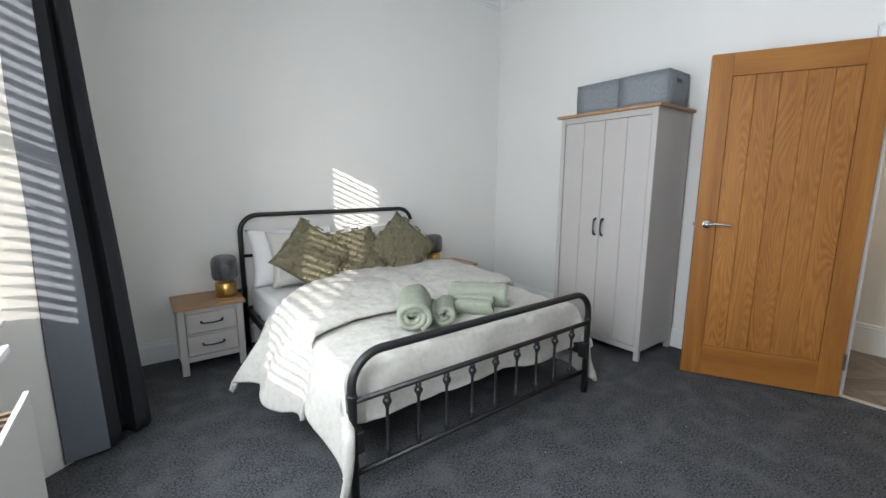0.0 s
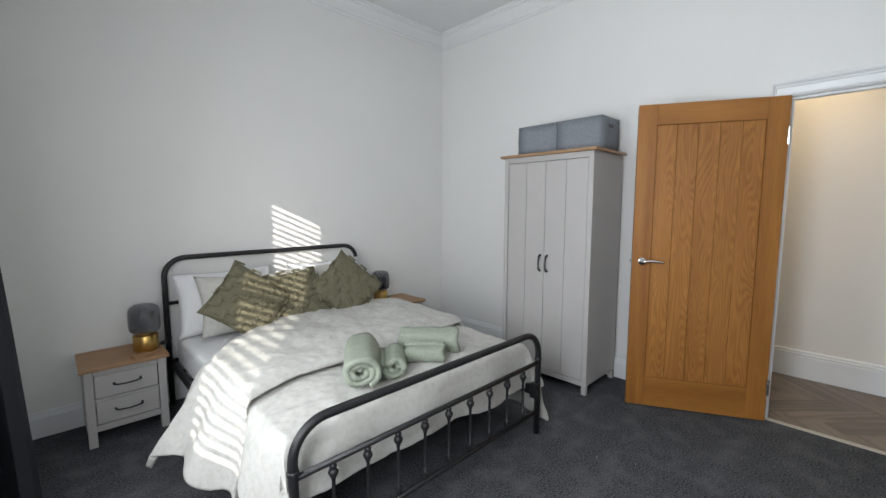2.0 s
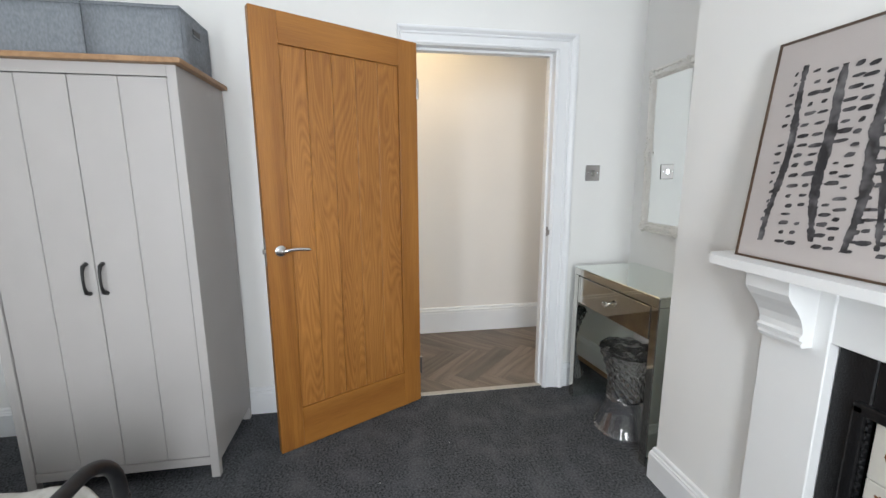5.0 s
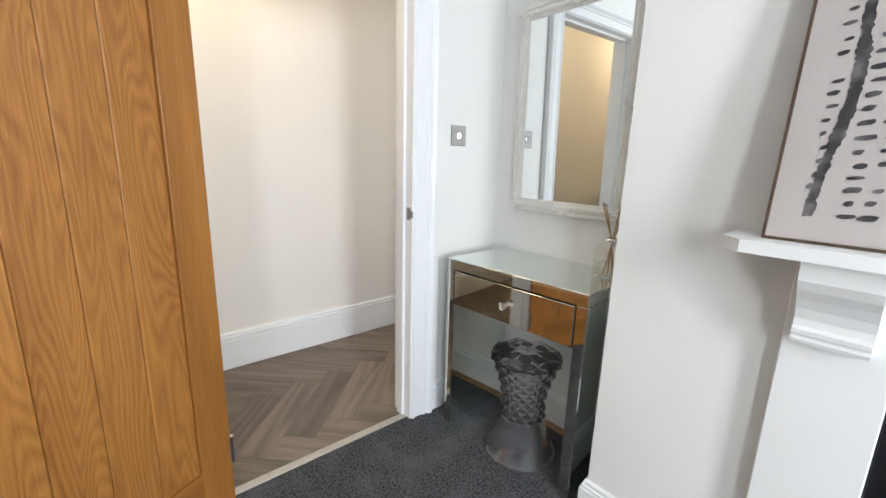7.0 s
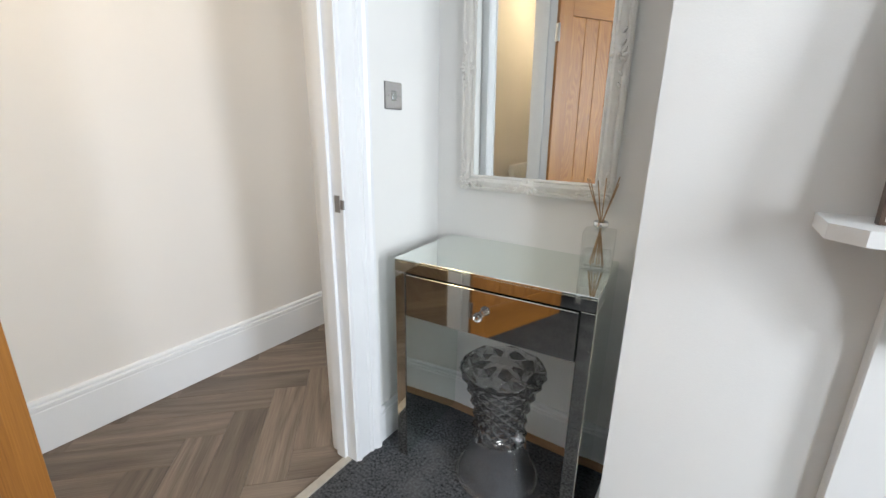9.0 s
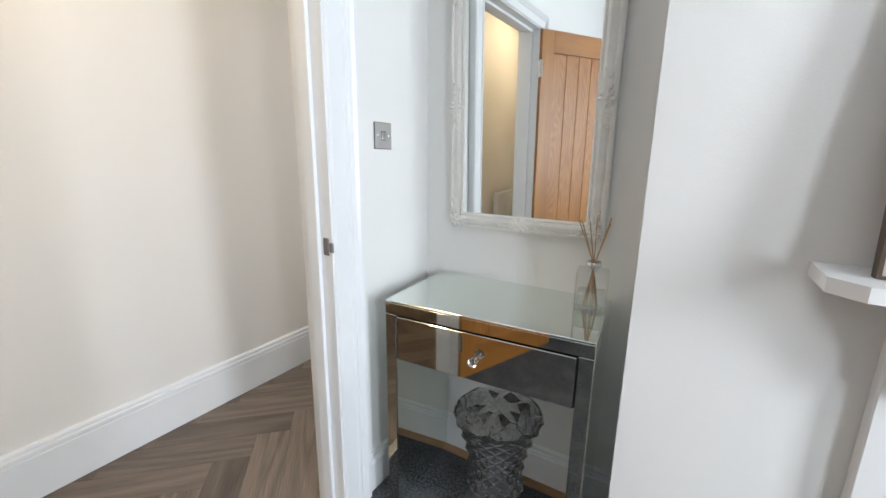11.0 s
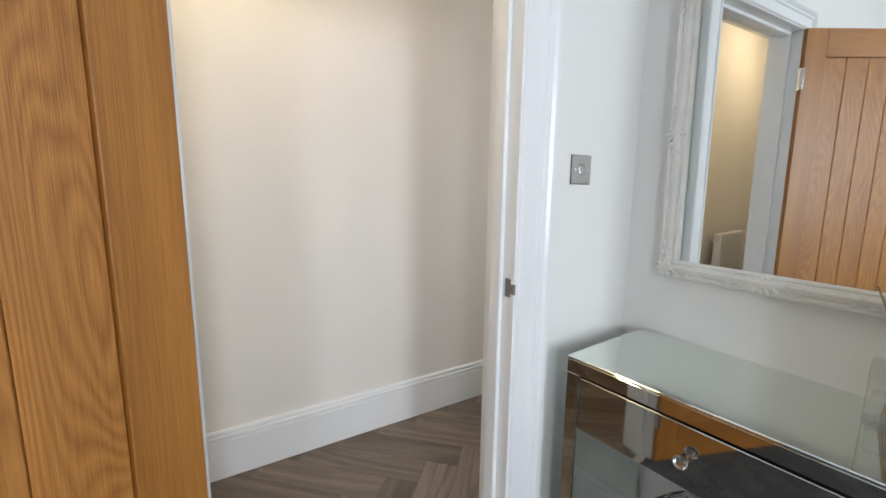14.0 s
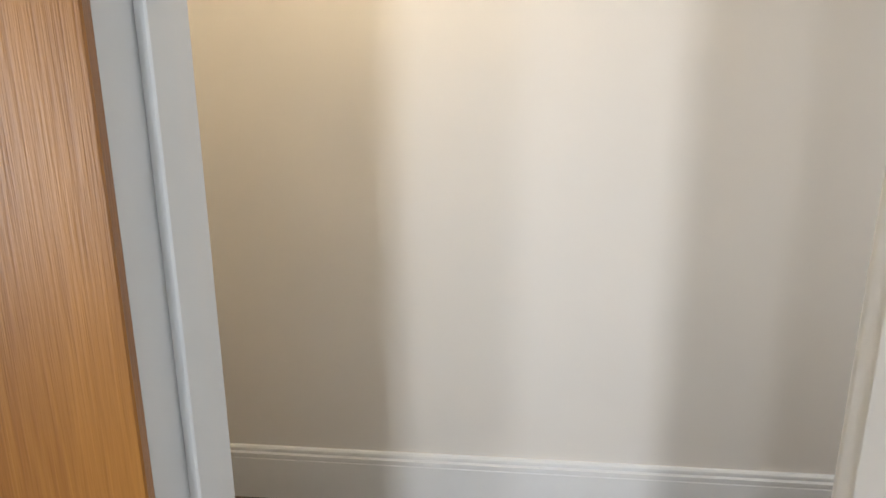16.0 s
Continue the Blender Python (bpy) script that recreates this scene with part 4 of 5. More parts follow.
def stand(x, y, z, lean, spin, yaw=0.0):
    """A cushion's pose: middle, leaning back, spun in its plane, turned about the upright."""
    return pose(x, y, z) @ pose(0, 0, 0, 0, 0, yaw) @ pose(0, 0, 0, -lean, 0, 0) @ pose(0, 0, 0, 0, spin, 0)


pillow(stand(2.70, 3.80, 0.700, 22, 0), 0.66, 0.44, 0.15, M_SHEET, "plain white pillow against the bed's head", 1)
pillow(stand(2.80, 3.66, 0.690, 30, 3), 0.66, 0.43, 0.15, M_LINEN, "cream leaf-patterned pillow against the bed's head", 2)
pillow(stand(3.48, 3.80, 0.700, 20, 0), 0.66, 0.44, 0.15, M_SHEET, "plain white pillow against the bed's head", 3)
pillow(stand(3.40, 3.67, 0.700, 26, -4), 0.66, 0.43, 0.15, M_LINEN, "cream leaf-patterned pillow against the bed's head", 4)
cushion(stand(2.70, 3.40, 0.745, 30, 44, 6), 21)
cushion(stand(3.05, 3.47, 0.705, 32, -5, 0), 22)
cushion(stand(3.425, 3.42, 0.745, 26, -43, -10), 23)


def towel(m, length, radius, turns, seed):
    """A rolled towel: a spiral of thick cloth, its own x along the roll, resting on z = 0."""
    t = thing("rolled_towel", m, "sage green towel rolled up on the duvet", "towel", "rolled towels on the bed")
    n, k = 90, 14
    thick = radius / (turns + 0.35) * 0.82
    core = radius * 0.16
    bm = bmesh.new()
    rings = []
    for i in range(n + 1):
        f = i / n
        ang = f * turns * math.tau + seed
        r = core + (radius - thick / 2 - core) * f
        row = []
        for side in (-1, 1):
            rr = r + side * thick / 2
            wob = 1 + 0.09 * noise.noise(Vector((math.cos(ang) * 1.5, math.sin(ang) * 1.5, seed + side)))
            for j in range(k + 1):
                x = (-0.5 + j / k) * (length - 0.03 * (1 - f))
                ends = (abs(j / k - 0.5) * 2) ** 6
                q = wob * (1 - 0.06 * ends) + 0.09 * noise.noise(Vector((j * 0.45, ang * 0.8, seed))) + 0.04 * noise.noise(Vector((j * 1.3, ang * 2.4, seed)))
                row.append(bm.verts.new((x + 0.006 * math.sin(ang * 3 + seed), rr * q * math.cos(ang) * 1.08, radius * 0.95 + rr * q * math.sin(ang) * 0.95)))
        rings.append(row)
    for a, b in zip(rings, rings[1:]):
        for j in range(k):
            bm.faces.new((a[j], b[j], b[j + 1], a[j + 1]))
            bm.faces.new((a[k + 1 + j], a[k + 2 + j], b[k + 2 + j], b[k + 1 + j]))
        bm.faces.new((a[0], a[k + 1], b[k + 1], b[0]))
        bm.faces.new((a[k], b[k], b[2 * k + 1], a[2 * k + 1]))
    for row in (rings[0], rings[-1]):
        for j in range(k):
            bm.faces.new((row[j], row[j + 1], row[k + 2 + j], row[k + 1 + j]))
    part("towel_roll", bm, M_TOWEL, t, "", True)


DT = 0.548
towel(pose(2.845, 2.332, DT, 0, 0, 57), 0.39, 0.088, 2.6, 0.4)
towel(pose(2.992, 2.268, DT - 0.002, 0, 0, 55), 0.24, 0.064, 1.8, 1.6)
towel(pose(3.290, 2.340, DT, 0, 0, -43), 0.33, 0.080, 2.4, 2.2)
towel(pose(3.165, 2.235, DT - 0.002, 0, 0, -45), 0.21, 0.058, 1.7, 3.0)


# ---- nightstands and lamps ----
def nightstand():
    n = thing("nightstand", pose(2.085, 3.795, 0), "warm grey two-drawer nightstand with a pale oak top", "nightstand", "nightstands beside the bed")
    w, d, h = 0.190, 0.175, 0.462
    part("top", boxes((-w - 0.018, -d - 0.018, h - 0.022, w + 0.018, d + 0.010, h), bevel=0.004, seg=2), M_TOPOAK, n, "pale oak top")
    for sx in (-1, 1):
        for sy in (-1, 1):
            x, y = sx * (w - 0.02), sy * (d - 0.02)
            part("leg", boxes((x - 0.02, y - 0.02, 0, x + 0.02, y + 0.02, h - 0.0225), bevel=0.002), M_GREY, n)
        part("side_panel", boxes((sx * (w - 0.006) - 0.008, -d + 0.041, 0.085, sx * (w - 0.006) + 0.006, d - 0.041, h - 0.0225)), M_GREY, n)
    part("back", boxes((-w + 0.041, d - 0.016, 0.085, w - 0.041, d - 0.004, h - 0.0225)), M_GREY, n)
    part("bottom", boxes((-w + 0.041, -d + 0.006, 0.085, w - 0.041, d - 0.017, 0.105), bevel=0.001), M_GREY, n)
    part("front_rail", boxes((-w + 0.0405, -d + 0.003, 0.410, w - 0.0405, -d + 0.025, 0.4395), bevel=0.001), M_GREY, n)
    part("front_rail", boxes((-w + 0.0405, -d + 0.003, 0.262, w - 0.0405, -d + 0.025, 0.274), bevel=0.001), M_GREY, n)
    part("front_rail", boxes((-w + 0.0405, -d + 0.003, 0.1055, w - 0.0405, -d + 0.025, 0.122), bevel=0.001), M_GREY, n)
    for z0, z1 in ((0.125, 0.259), (0.277, 0.407)):
        dr = part("drawer", boxes((-w + 0.044, -d + 0.006, z0, w - 0.044, -d + 0.022, z1), bevel=0.003), M_GREY, n)
        zm = (z0 + z1) / 2
        part("handle", tube([(-0.062, -d + 0.006, zm + 0.006), (-0.060, -d - 0.012, zm + 0.003), (-0.045, -d - 0.017, zm), (0, -d - 0.019, zm - 0.003), (0.045, -d - 0.017, zm), (0.060, -d - 0.012, zm + 0.003), (0.062, -d + 0.006, zm + 0.006)], [0.007, 0.006, 0.0045, 0.004, 0.0045, 0.006, 0.007], 8), M_HANDLE, dr, "black iron pull", True)
    return n


ns = nightstand()
copy_thing(ns, pose(4.185, 3.795, 0))


def table_lamp():
    t = thing("table_lamp", pose(2.205, 3.78, 0.4625), "small table lamp, smoked ribbed glass shade on a brass base", "table lamp", "lamps on the nightstands")
    part("base", lathe([(0, 0), (0.056, 0), (0.058, 0.003), (0.058, 0.082), (0.055, 0.086), (0.040, 0.090), (0, 0.090)], 32), M_BRASS, t, "brushed brass base", True)
    part("collar", lathe([(0.030, 0.090), (0.030, 0.104), (0, 0.106)], 20), M_BRASS, t, "", True)
    prof_o = [(0.048, 0.100), (0.060, 0.104), (0.069, 0.115), (0.072, 0.132), (0.072, 0.205), (0.069, 0.225), (0.060, 0.240), (0.045, 0.250), (0.020, 0.254), (0, 0.255)]
    bm = bmesh.new()
    n = 72
    for prof, k in ((prof_o, 1.0), (prof_o, 0.955)):
        rings = []
        for r, z in prof:
            if r == 0:
                rings.append([bm.verts.new((0, 0, z - (0.003 if k < 1 else 0)))])
            else:
                rings.append([bm.verts.new((r * k * (1 + 0.012 * (i % 2)) * math.cos(i * math.tau / n), r * k * (1 + 0.012 * (i % 2)) * math.sin(i * math.tau / n), z if k == 1 else z * 0.988 + 0.001)) for i in range(n)])
        for a, b in zip(rings, rings[1:]):
            for i in range(n):
                j = (i + 1) % n
                bm.faces.new((a[i], a[j], b[j], b[i]) if len(b) > 1 else (a[i], a[j], b[0]))
    part("shade", bm, M_SMOKE, t, "smoked ribbed glass shade", True)
    part("bulb", lathe([(0, 0.104), (0.012, 0.106), (0.013, 0.130), (0.022, 0.150), (0.026, 0.168), (0.020, 0.188), (0, 0.196)], 16), M_SHEET, t, "white unlit bulb", True)
    return t


lampa = table_lamp()
part("cable", tube([(0.056, 0.02, 0.008), (0.085, 0.03, 0.006), (0.100, 0.055, 0.005), (0.108, 0.09, 0.010), (0.112, 0.14, 0.016), (0.122, 0.18, -0.05), (0.13, 0.19, -0.40)], 0.003, 6), M_BLACK, lampa, "thin black cable", True)
part("cable_switch", boxes((0.070, 0.012, 0.003, 0.098, 0.040, 0.020), bevel=0.005, seg=2), M_BLACK, lampa, "black cable switch")
copy_thing(lampa, pose(4.03, 3.84, 0.4625) @ Matrix.Diagonal((1.14, 1.14, 1.14, 1)))
lampa.scale = (1.14, 1.14, 1.14)
tray = thing("coaster", pose(2.16, 3.665, 0.4625, 0, 0, 20), "small wooden coaster on the nightstand", "coaster")
part("coaster_plate", boxes((-0.045, -0.032, 0, 0.045, 0.032, 0.009), bevel=0.003), M_TOPOAK, tray)

# ---- wardrobe ----
WFX, WY0, WY1, WH = 4.490, 2.003, 2.746, 1.752
wd = thing("wardrobe", pose(WFX, (WY0 + WY1) / 2, 0), "warm grey two-door wardrobe with a pale oak top", "wardrobe")
wh, dep = (WY1 - WY0) / 2, 0.475
part("top", boxes((-0.028, -wh - 0.028, WH - 0.020, dep, wh + 0.028, WH), bevel=0.005, seg=2), M_TOPOAK, wd, "pale oak top")
for s in (-1, 1):
    y0, y1 = sorted((s * (wh - 0.018), s * wh))
    part("side_panel", boxes((0.032, y0, 0.07, dep - 0.032, y1, WH - 0.0205)), M_GREY, wd)
    for x0, x1 in ((0, 0.032), (dep - 0.032, dep)):
        y0, y1 = sorted((s * (wh - 0.034), s * (wh + 0.001)))
        part("leg", boxes((x0, y0, 0, x1, y1, WH - 0.0205), bevel=0.002), M_GREY, wd)
part("back", boxes((dep - 0.020, -wh + 0.035, 0.07, dep - 0.010, wh - 0.035, WH - 0.021)), M_GREY, wd)
part("top_rail", boxes((0.003, -wh + 0.0345, WH - 0.062, 0.028, wh - 0.0345, WH - 0.0205), bevel=0.001), M_GREY, wd)
part("plinth_rail", boxes((0.003, -wh + 0.0345, 0.062, 0.028, wh - 0.0345, 0.10), bevel=0.001), M_GREY, wd)
part("floor_panel", boxes((0.03, -wh + 0.0345, 0.085, dep - 0.021, wh - 0.0345, 0.10)), M_GREY, wd)
dw = wh - 0.036
for s in (-1, 1):
    pw = dw / 2
    dr = None
    for i in range(2):
        y0 = s * (0.0015 + i * pw)
        y1 = s * (0.0015 + (i + 1) * pw - 0.003)
        y0, y1 = sorted((y0, y1))
        bm = boxes((0.006, y0, 0.103, 0.024, y1, WH - 0.065), bevel=0.0025)
        if dr is None:
            dr = part("door", join(bm, boxes((0.012, min(s * 0.002, s * dw), 0.104, 0.023, max(s * 0.002, s * (dw - 0.002)), WH - 0.066))), M_GREY, wd)
        else:
            part("plank", bm, M_GREY, dr)
    y = s * 0.030
    part("handle", tube([(0.006, y, 0.865), (-0.014, y, 0.872), (-0.022, y, 0.895), (-0.024, y, 0.925), (-0.022, y, 0.955), (-0.014, y, 0.978), (0.006, y, 0.985)], [0.009, 0.008, 0.0055, 0.005, 0.0055, 0.008, 0.009], 8), M_HANDLE, dr, "black iron pull", True)


def storage_box(y0, y1, label):
    b = thing("storage_box", pose(4.655, (y0 + y1) / 2, WH + 0.0005), label, "storage box", "storage boxes on the wardrobe")
    h, w, d, t = 0.242, (y1 - y0) / 2, 0.29, 0.006
    for spec in ((0, -w, 0, d, w, 0.006), (0, -w, 0.006, t, w, h), (d - t, -w, 0.006, d, w, h), (t, -w, 0.006, d - t, -w + t, h), (t, w - t, 0.006, d - t, w, h)):
        bm = boxes(spec)
        bmesh.ops.subdivide_edges(bm, edges=bm.edges[:], cuts=3, use_grid_fill=True)
        for v in bm.verts:
            bulge = 0.008 * math.sin(min(1, max(0, v.co.z / h)) * 3.1)
            v.co.x += bulge * (-1 if v.co.x < d / 2 else 1) * (1 - abs(v.co.y) / w)
            v.co += 0.003 * Vector((noise.noise(v.co * 9), noise.noise(v.co * 9 + Vector((3, 0, 0))), 0))
        part("box_wall" if spec[5] > 0.1 else "box_floor", bm, M_FELT, b, "", True)
    part("seam", boxes((-0.002, -w - 0.001, h - 0.014, d + 0.002, -w + 0.002, h - 0.010), (-0.006, -w, h - 0.014, -0.001, w, h - 0.011)), M_FELT, b)
    # the wall is uncut: a near-black block gives the shade inside the slot
    part("slot_shade", boxes((d / 2 - 0.035, -w - 0.004, h - 0.075, d / 2 + 0.035, -w - 0.001, h - 0.050), bevel=0.001), M_HANDLE, b, "dark block for the handle slot's shade")
    part("handle_rim", boxes((d / 2 - 0.041, -w - 0.005, h - 0.081, d / 2 + 0.041, -w - 0.001, h - 0.075), (d / 2 - 0.041, -w - 0.005, h - 0.050, d / 2 + 0.041, -w - 0.001, h - 0.044)), M_FELT, b)


storage_box(2.034, 2.384, "grey felt storage box with a handle slot, on the wardrobe")
storage_box(2.388, 2.738, "grey felt storage box beside another on the wardrobe")

# ---- dressing table, stool, mirror, diffuser ----
dt = thing("dressing_table", pose(4.893, 0.143, 0, 0, 0, 183.6), "mirrored dressing table with one drawer", "dressing table")
L, D, H = 0.666, 0.400, 0.806
part("carcass", boxes((0.0425, 0.004, H - 0.205, L - 0.0425, D - 0.002, H - 0.0535), (0.004, 0.004, H - 0.048, L - 0.004, D - 0.002, H - 0.009)), M_EDGE, dt, "dark core behind the mirror panels")
part("top_panel", boxes((0, -0.001, H - 0.008, L, D + 0.001, H), bevel=0.002), M_MIRROR_G, dt, "pale mirrored glass top")
part("top_edge", boxes((0.0005, 0.0, H - 0.047, L - 0.0005, 0.004, H - 0.0085), bevel=0.0012), M_MIRROR_S, dt, "narrow mirrored strip")
for x0, x1 in ((0, 0.004), (L - 0.004, L)):
    part("top_edge", boxes((x0, 0.0045, H - 0.047, x1, D, H - 0.0085), bevel=0.001), M_MIRROR_G, dt)
for x0, x1 in ((0, 0.042), (L - 0.042, L)):
    end = part("end_panel", boxes((x0 + 0.004, 0.004, 0, x1 - 0.004, D - 0.004, H - 0.0485)), M_EDGE, dt)
    part("mirror_strip", boxes((x0 + 0.001, 0.0, 0.001, x1 - 0.001, 0.0035, H - 0.0485), bevel=0.0012), M_MIRROR_S, end)
    part("mirror_face", boxes((x0, 0.0045, 0.001, x0 + 0.0035, D, H - 0.0485), bevel=0.001), M_MIRROR_G, end)
    part("mirror_face", boxes((x1 - 0.0035, 0.0045, 0.001, x1, D, H - 0.0485), bevel=0.001), M_MIRROR_G, end)
drw = part("drawer", boxes((0.0465, -0.001, H - 0.205, L - 0.0465, 0.0035, H - 0.0535), bevel=0.0015), M_MIRROR_S, dt, "mirrored drawer front")
part("knob", lathe([(0, -0.002), (0.010, -0.002), (0.011, 0.002), (0.006, 0.004), (0.005, 0.014), (0.010, 0.017), (0.016, 0.025), (0.016, 0.031), (0.010, 0.038), (0, 0.040)], 10, pose(L / 2, -0.001, H - 0.128, 90, 0, 0)), M_CLEAR, drw, "clear crystal knob")

stool = thing("stool", pose(4.527, 0.012, 0), "clear faceted acrylic hourglass stool", "stool")
SH = 0.46


def faceted(prof, n, depth, thick):
    """A hollow hourglass wall whose outside is cut into diamond pyramids, every other point standing out."""
    bm = bmesh.new()
    ang = [i * math.tau / n for i in range(n)]
    outer = [[bm.verts.new(((r + (depth if (i + j) % 2 else -0.002)) * math.cos(a), (r + (depth if (i + j) % 2 else -0.002)) * math.sin(a), z)) for i, a in enumerate(ang)] for j, (r, z) in enumerate(prof)]
    inner = [[bm.verts.new(((r - thick) * math.cos(a), (r - thick) * math.sin(a), z)) for a in ang] for r, z in prof]
    for j in range(len(prof) - 1):
        a, b, c, d = outer[j], outer[j + 1], inner[j], inner[j + 1]
        for i in range(n):
            k = (i + 1) % n
            if (i + j) % 2:
                bm.faces.new((a[i], a[k], b[i]))
                bm.faces.new((a[k], b[k], b[i]))
            else:
                bm.faces.new((a[i], b[k], b[i]))
                bm.faces.new((a[i], a[k], b[k]))
            bm.faces.new((c[i], d[i], d[k], c[k]))
    for j in (0, len(prof) - 1):
        for i in range(n):
            k = (i + 1) % n
            bm.faces.new((outer[j][i], outer[j][k], inner[j][k], inner[j][i]))
    bmesh.ops.recalc_face_normals(bm, faces=bm.faces[:])
    return bm


def waist(t):
    return 0.088 + 0.056 * abs(2 * (t - 0.5)) ** 1.8 + (0.004 if t < 0.5 else 0)


prof = []
for j in range(12):
    t = 0.42 + 0.58 * j / 11
    prof.append((waist(t), 0.004 + t * (SH - 0.030)))
part("stool_wall", faceted(prof, 26, 0.0075, 0.006), M_CUT, stool, "facet-cut upper wall")
low = [(waist(0.42 * j / 12), 0.004 + 0.42 * j / 12 * (SH - 0.030)) for j in range(13)]
part("stool_foot", lathe(low + [(r - 0.006, z) for r, z in low[::-1]] + [low[0]], 44), M_ACRYLIC, stool, "smooth clear foot", True)
part("base_ring", lathe([(0.140, 0.0), (0.150, 0.0), (0.152, 0.006), (0.148, 0.014), (0.140, 0.014), (0.140, 0.0)], 44), M_ACRYLIC, stool, "", True)
seat = bmesh.new()
c = seat.verts.new((0, 0, SH - 0.004))
rings = []
for r, z in ((0.040, 0.004), (0.075, -0.006), (0.108, 0.003), (0.140, -0.004), (0.147, -0.014), (0.147, -0.026)):
    rings.append([seat.verts.new((r * math.cos((i + 0.5 * (len(rings) % 2)) * math.tau / 16), r * math.sin((i + 0.5 * (len(rings) % 2)) * math.tau / 16), SH + z - (0.018 if (i % 2 and 0 < len(rings) < 4) else 0))) for i in range(16)])
low = seat.verts.new((0, 0, SH - 0.026))
for i in range(16):
    k = (i + 1) % 16
    seat.faces.new((c, rings[0][i], rings[0][k]))
    seat.faces.new((low, rings[-1][k], rings[-1][i]))
    for a, b, j in zip(rings, rings[1:], range(9)):
        if j % 2 == 0:
            seat.faces.new((a[i], b[i], a[k]))
            seat.faces.new((a[k], b[i], b[k]))
        else:
            seat.faces.new((a[i], b[i], b[k]))
            seat.faces.new((a[i], b[k], a[k]))
bmesh.ops.recalc_face_normals(seat, faces=seat.faces[:])
part("seat", seat, M_CUT, stool, "star-cut round seat")

MX0, MX1, MZ0, MZ1, MY = 4.295, 4.870, 1.006, 1.886, SY
mir = thing("wall_mirror", pose((MX0 + MX1) / 2, MY + 0.003, MZ0, -1.0, 0, 0), "wall mirror in a chalky cream carved frame", "mirror")
mw, mh, fw = (MX1 - MX0) / 2, MZ1 - MZ0, 0.058
part("glass", boxes((-mw + fw - 0.008, 0.010, fw - 0.008, mw - fw + 0.008, 0.028, mh - fw + 0.008)), M_MIRROR, mir, "mirror glass")
fprof = [(a * 0.058 / 0.072, b) for a, b in [(0, 0.0), (0, 0.026), (0.006, 0.034), (0.014, 0.036), (0.020, 0.030), (0.028, 0.036), (0.044, 0.042), (0.054, 0.038), (0.058, 0.032), (0.064, 0.036), (0.072, 0.030), (0.072, 0.0)]]
for side in range(4):
    bm = bmesh.new()
    n = 60
    rows = []
    for j in range(n + 1):
        t = j / n
        row = []
        for a, b in fprof:
            ripple = 0.0022 * noise.noise(Vector((t * 22, side * 7.0, a * 60))) if 0.02 < b else 0
            knot = 0.008 * math.exp(-((t - 0.5) / 0.06) ** 2) if 0.012 < a < 0.048 else 0
            bb = b + ripple + knot
            if side in (0, 2):
                x = -mw + a + t * (2 * mw - 2 * a)
                z = a if side == 0 else mh - a
            else:
                z = a + t * (mh - 2 * a)
                x = -mw + a if side == 1 else mw - a
            row.append(bm.verts.new((x, bb, z)))
        rows.append(row)
    k = len(fprof)
    for p, q in zip(rows, rows[1:]):
        for i in range(k):
            bm.faces.new((p[i], p[(i + 1) % k], q[(i + 1) % k], q[i]))
    part("frame_side", bm, M_FRAME, mir)


def carving(x, z, size, seed, along):
    """A carved scroll: a small rosette with leaves running off both ways along its side of the frame."""
    bm = bmesh.new()
    rnd = random.Random(seed)

    def lobe(px, pz, a, length, width, high):
        join(bm, lathe([(0, 0), (1, 0), (0.8, 0.6), (0, 1)], 8, pose(px, 0.0385, pz, -90, 0, 0) @ pose(0, 0, 0, 0, 0, math.degrees(-a)) @ Matrix.Diagonal((length, width, high, 1))))

    for k in range(8):
        a = k * math.tau / 8
        lobe(x + 0.015 * size * math.cos(a), z + 0.015 * size * math.sin(a), a, 0.011 * size, 0.006 * size, 0.008 + 0.004 * rnd.random())
    lobe(x, z, 0, 0.008 * size, 0.008 * size, 0.013)
    for ux, uz in along:
        way = math.atan2(uz, ux)
        for k in range(4):
            far = 0.032 + 0.017 * k
            side = 0.009 * (-1) ** k
            lobe(x + ux * far - uz * side, z + uz * far + ux * side, way + 0.6 * (-1) ** k, 0.012 - 0.0012 * k, 0.0048, 0.009 - 0.001 * k)
    part("carving", bm, M_FRAME, mir, "", True)


carving_seed = 0
for cx in (-1, 0, 1):
    for cz in (0, 0.5, 1):
        if cx == 0 and cz == 0.5:
            continue
        ways = []
        if cz != 0.5:
            ways += [(1, 0), (-1, 0)] if cx == 0 else [(-cx, 0)]
        if cx != 0:
            ways += [(0, 1), (0, -1)] if cz == 0.5 else [(0, 1 if cz == 0 else -1)]
        carving_seed += 1
        carving(cx * (mw - 0.028), 0.028 + cz * (mh - 0.056), 1.15, carving_seed, ways)

dif = thing("reed_diffuser", pose(4.300, -0.150, H + 0.0005, 0, 0, 8) @ Matrix.Diagonal((1.22, 1.22, 1.22, 1)), "square clear glass reed diffuser bottle with brown reeds", "diffuser")
bm = boxes((-0.039, -0.034, 0, 0.039, 0.034, 0.104), bevel=0.006, seg=2)
join(bm, lathe([(0.015, 0.1045), (0.012, 0.108), (0.012, 0.116), (0.016, 0.118), (0.016, 0.126), (0.009, 0.126), (0.009, 0.1)], 20))
part("bottle", bm, M_BOTTLE, dif, "thick clear glass bottle")
part("liquid", boxes((-0.033, -0.028, 0.010, 0.033, 0.028, 0.048), bevel=0.004), M_BOTTLE, dif, "clear scented oil")
part("neck_ring", lathe([(0.0165, 0.112), (0.0185, 0.114), (0.0185, 0.124), (0.0165, 0.126), (0.0165, 0.112)], 20), M_CHROME, dif, "chrome neck ring", True)
rnd = random.Random(3)
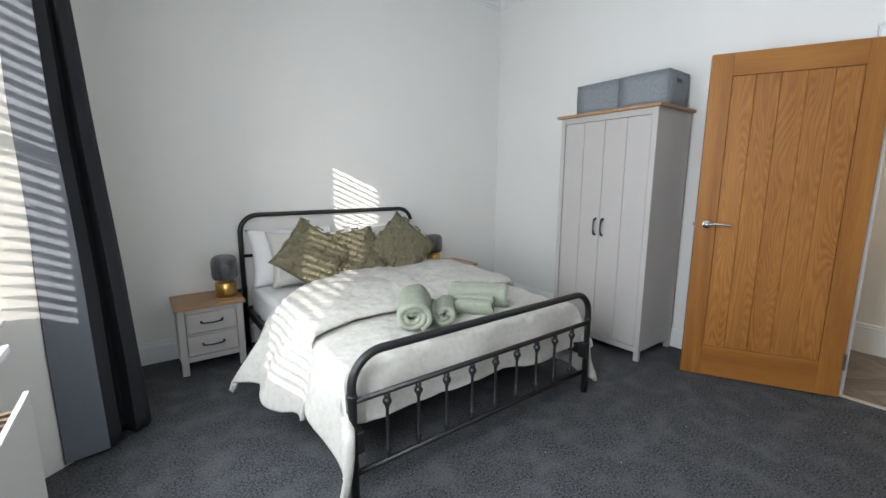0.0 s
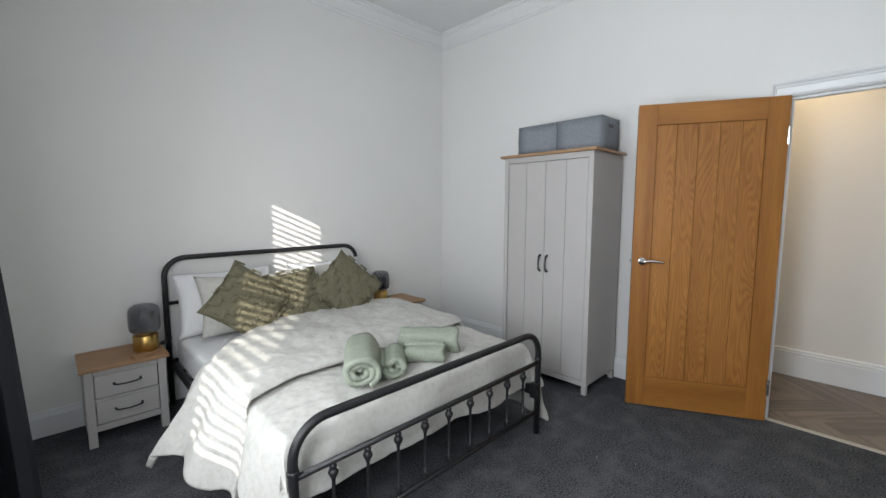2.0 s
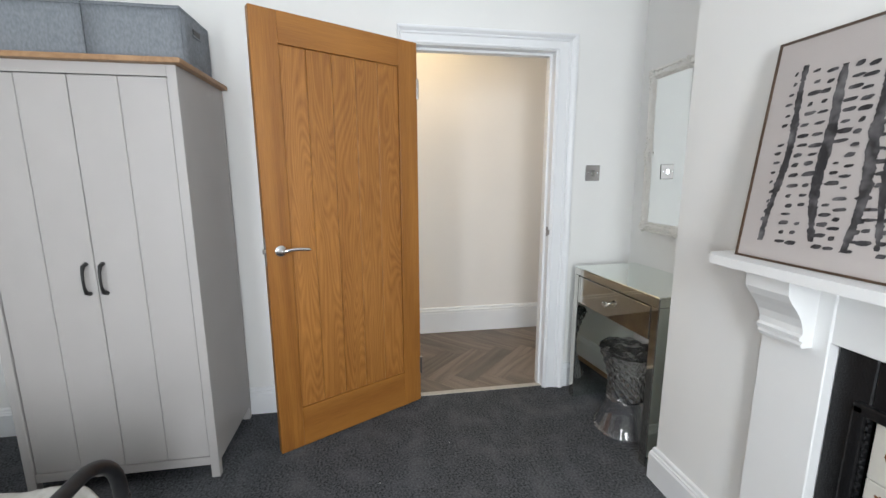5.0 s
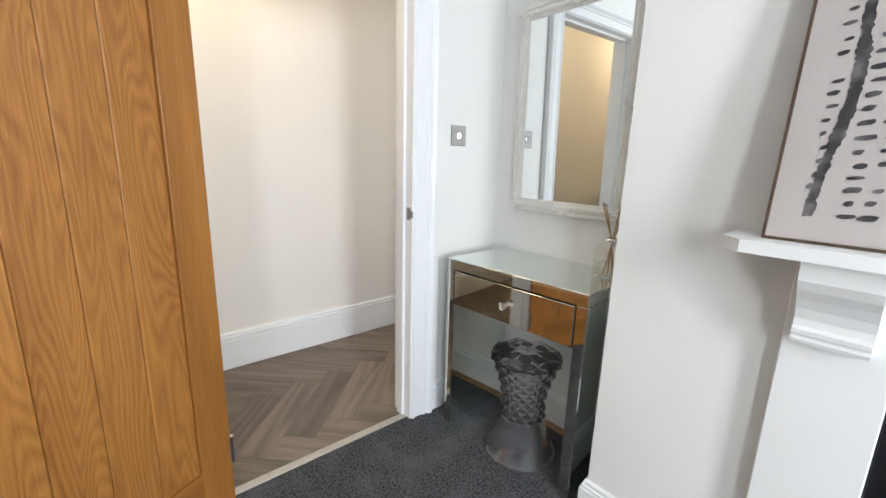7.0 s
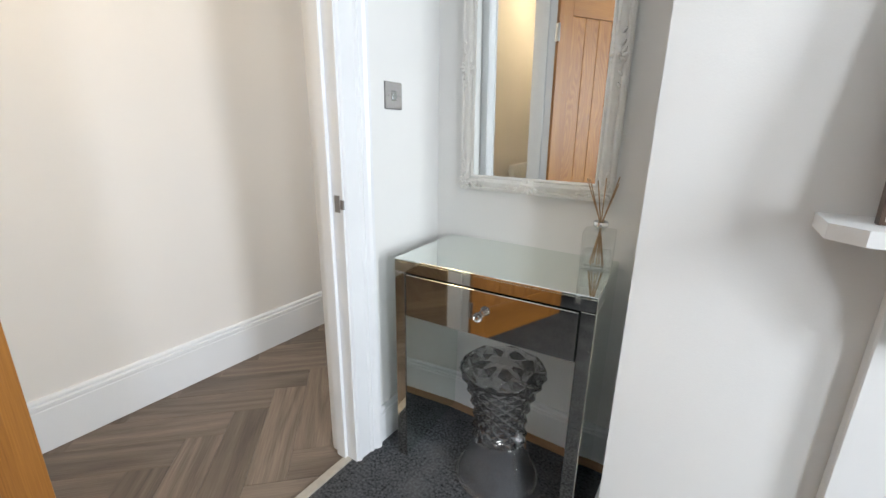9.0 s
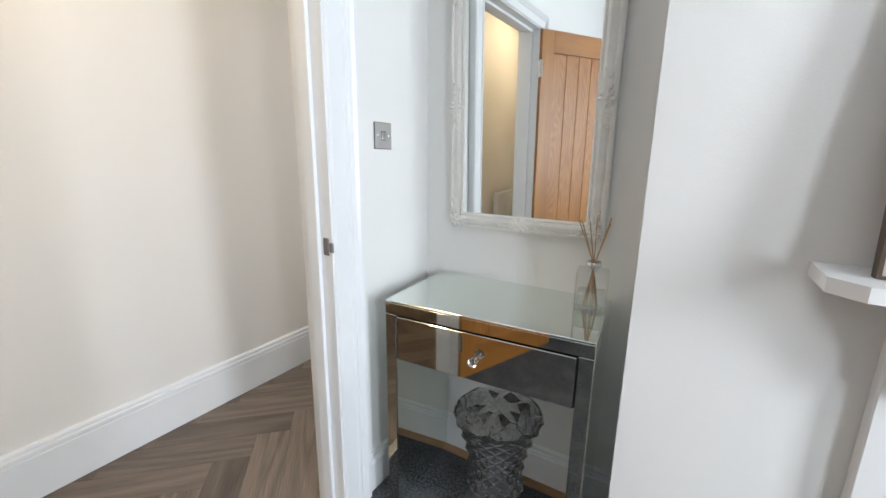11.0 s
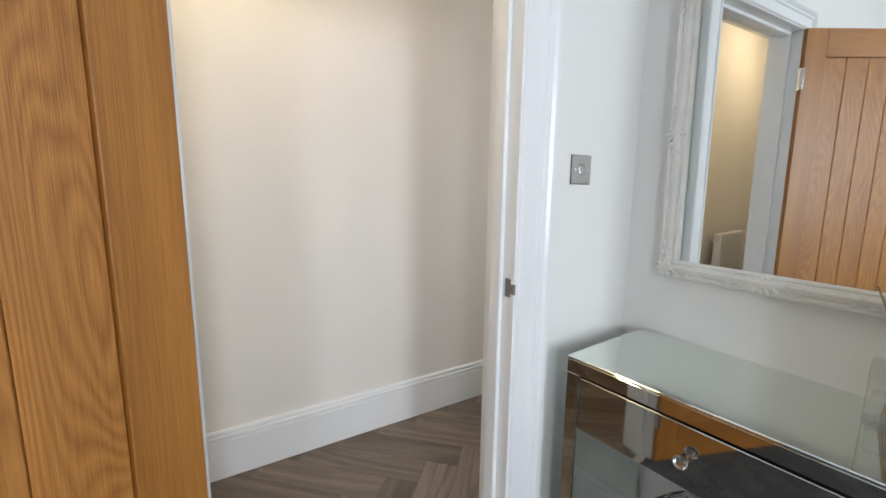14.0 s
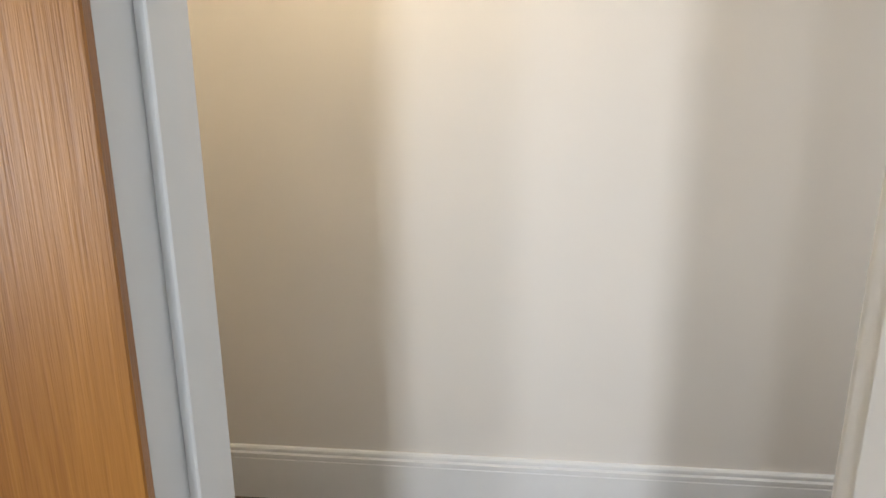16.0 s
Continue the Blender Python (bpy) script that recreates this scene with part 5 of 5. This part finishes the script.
for k in range(7):
    a = k * math.tau / 7 + 0.3
    lean = rnd.uniform(0.03, 0.065)
    part("reed", tube([(-0.018 * math.cos(a), -0.010 * math.sin(a), 0.010), (0.003 * math.cos(a), 0.003 * math.sin(a), 0.122), (lean * math.cos(a), lean * math.sin(a), 0.225 + rnd.uniform(-0.012, 0.02))], 0.0016, 6), M_REED, dif)

# ---- hall ----
hr = thing("hall_radiator", pose(EX + 0.19, 2.15, 0.0), "white column radiator on the hall wall", "radiator")
hr.matrix_basis = pose(HX - 0.09, 2.85, 0.18)
for k in range(10):
    part("column", boxes((-0.035, -0.25 + k * 0.05, 0, 0.035, -0.215 + k * 0.05, 0.60), bevel=0.012, seg=2), M_RAD, hr)
part("rail", boxes((-0.02, -0.25, 0.03, 0.02, 0.235, 0.05), (-0.02, -0.25, 0.55, 0.02, 0.235, 0.57)), M_RAD, hr)
part("bracket", boxes((0.035, -0.15, 0.5, 0.09, -0.12, 0.53), (0.035, 0.12, 0.5, 0.09, 0.15, 0.53)), M_RAD, hr)
part("foot", boxes((-0.03, -0.24, -0.18, 0.03, -0.225, 0.0), (-0.03, 0.21, -0.18, 0.03, 0.225, 0.0)), M_RAD, hr)

# unseen fittings at the hall lamp and at the added far fill
for y in (1.0, 2.9):
    hl = thing("hall_downlight", pose(5.55, y, 2.6), "small round white hall ceiling light, added out of view", "ceiling light", "hall ceiling lights")
    part("rim", lathe([(0.040, -0.001), (0.055, -0.001), (0.057, -0.008), (0.040, -0.010), (0.040, -0.001)], 24), M_TRIM, hl, "", True)
    part("lens", lathe([(0, -0.004), (0.0395, -0.004), (0.0395, -0.002), (0, -0.002)], 24), M_SHEET, hl, "", True)

setting("floorboard_strip", boxes((4.20, SY + 0.0205, 0.0005, 4.978, SY + 0.062, 0.004)), M_TOPOAK, "bare brown floorboard between the carpet and the skirting", "floor")

# fluff on the carpet
for x, y in ((3.02, 1.32), (3.86, 1.62), (3.95, 1.45), (4.55, 0.95), (3.42, 1.50), (3.2, 1.75), (4.33, 1.30), (2.75, 1.15)):
    sp = tagged(mesh_object("carpet_fluff", lathe([(0, 0), (0.003, 0.001), (0, 0.003)], 5, pose(x, y, 0.0005)), M_SPECK), "tiny white fluff on the carpet", "fluff", "fluff on the carpet")

# ---- herringbone planks ----
PL, PWD = 0.584, 0.146
hall_floor = bpy.data.objects["hall_floor"]
plank_me = None
PLANK = (-PL / 2 + 0.0006, -PWD / 2 + 0.0006, -0.004, PL / 2 - 0.0006, PWD / 2 - 0.0006, 0.0)
HERRING = pose(5.655, 0.375, -0.002, 0, 0, 45)
for k in range(-60, 61):
    for m_ in range(-6, 7):
        for turned in (0, 1):
            if turned:
                x, y, rz = k * PWD + 2 * PL * m_ + PWD / 2, (k + 1) * PWD + PL / 2, 90
            else:
                x, y, rz = k * PWD + 2 * PL * m_ + PL / 2, k * PWD + PWD / 2, 0
            m = HERRING @ pose(x, y, 0, 0, 0, rz)
            if not (4.70 < m.translation.x < 6.40 and -1.6 < m.translation.y < 3.0):
                continue
            if m.translation.x > 5.77 or m.translation.x < 5.30:
                # cut to the hall's edges
                bm = moved(boxes(PLANK, bevel=0.0012), m)
                for at, way in ((5.032, -1), (HX + 0.01, 1)):
                    bmesh.ops.bisect_plane(bm, geom=bm.verts[:] + bm.edges[:] + bm.faces[:], plane_co=(at, 0, 0), plane_no=(way, 0, 0), clear_outer=True)
                if len(bm.faces):
                    o = mesh_object("plank", moved(bm, m.inverted()), M_PLANK)
                    o.matrix_basis = m
                    o.parent = hall_floor
                else:
                    bm.free()
                continue
            if plank_me is None:
                o = mesh_object("plank", boxes(PLANK, bevel=0.0012), M_PLANK)
                plank_me = o.data
            else:
                o = new("plank", plank_me)
            o.matrix_basis = m
            o.parent = hall_floor
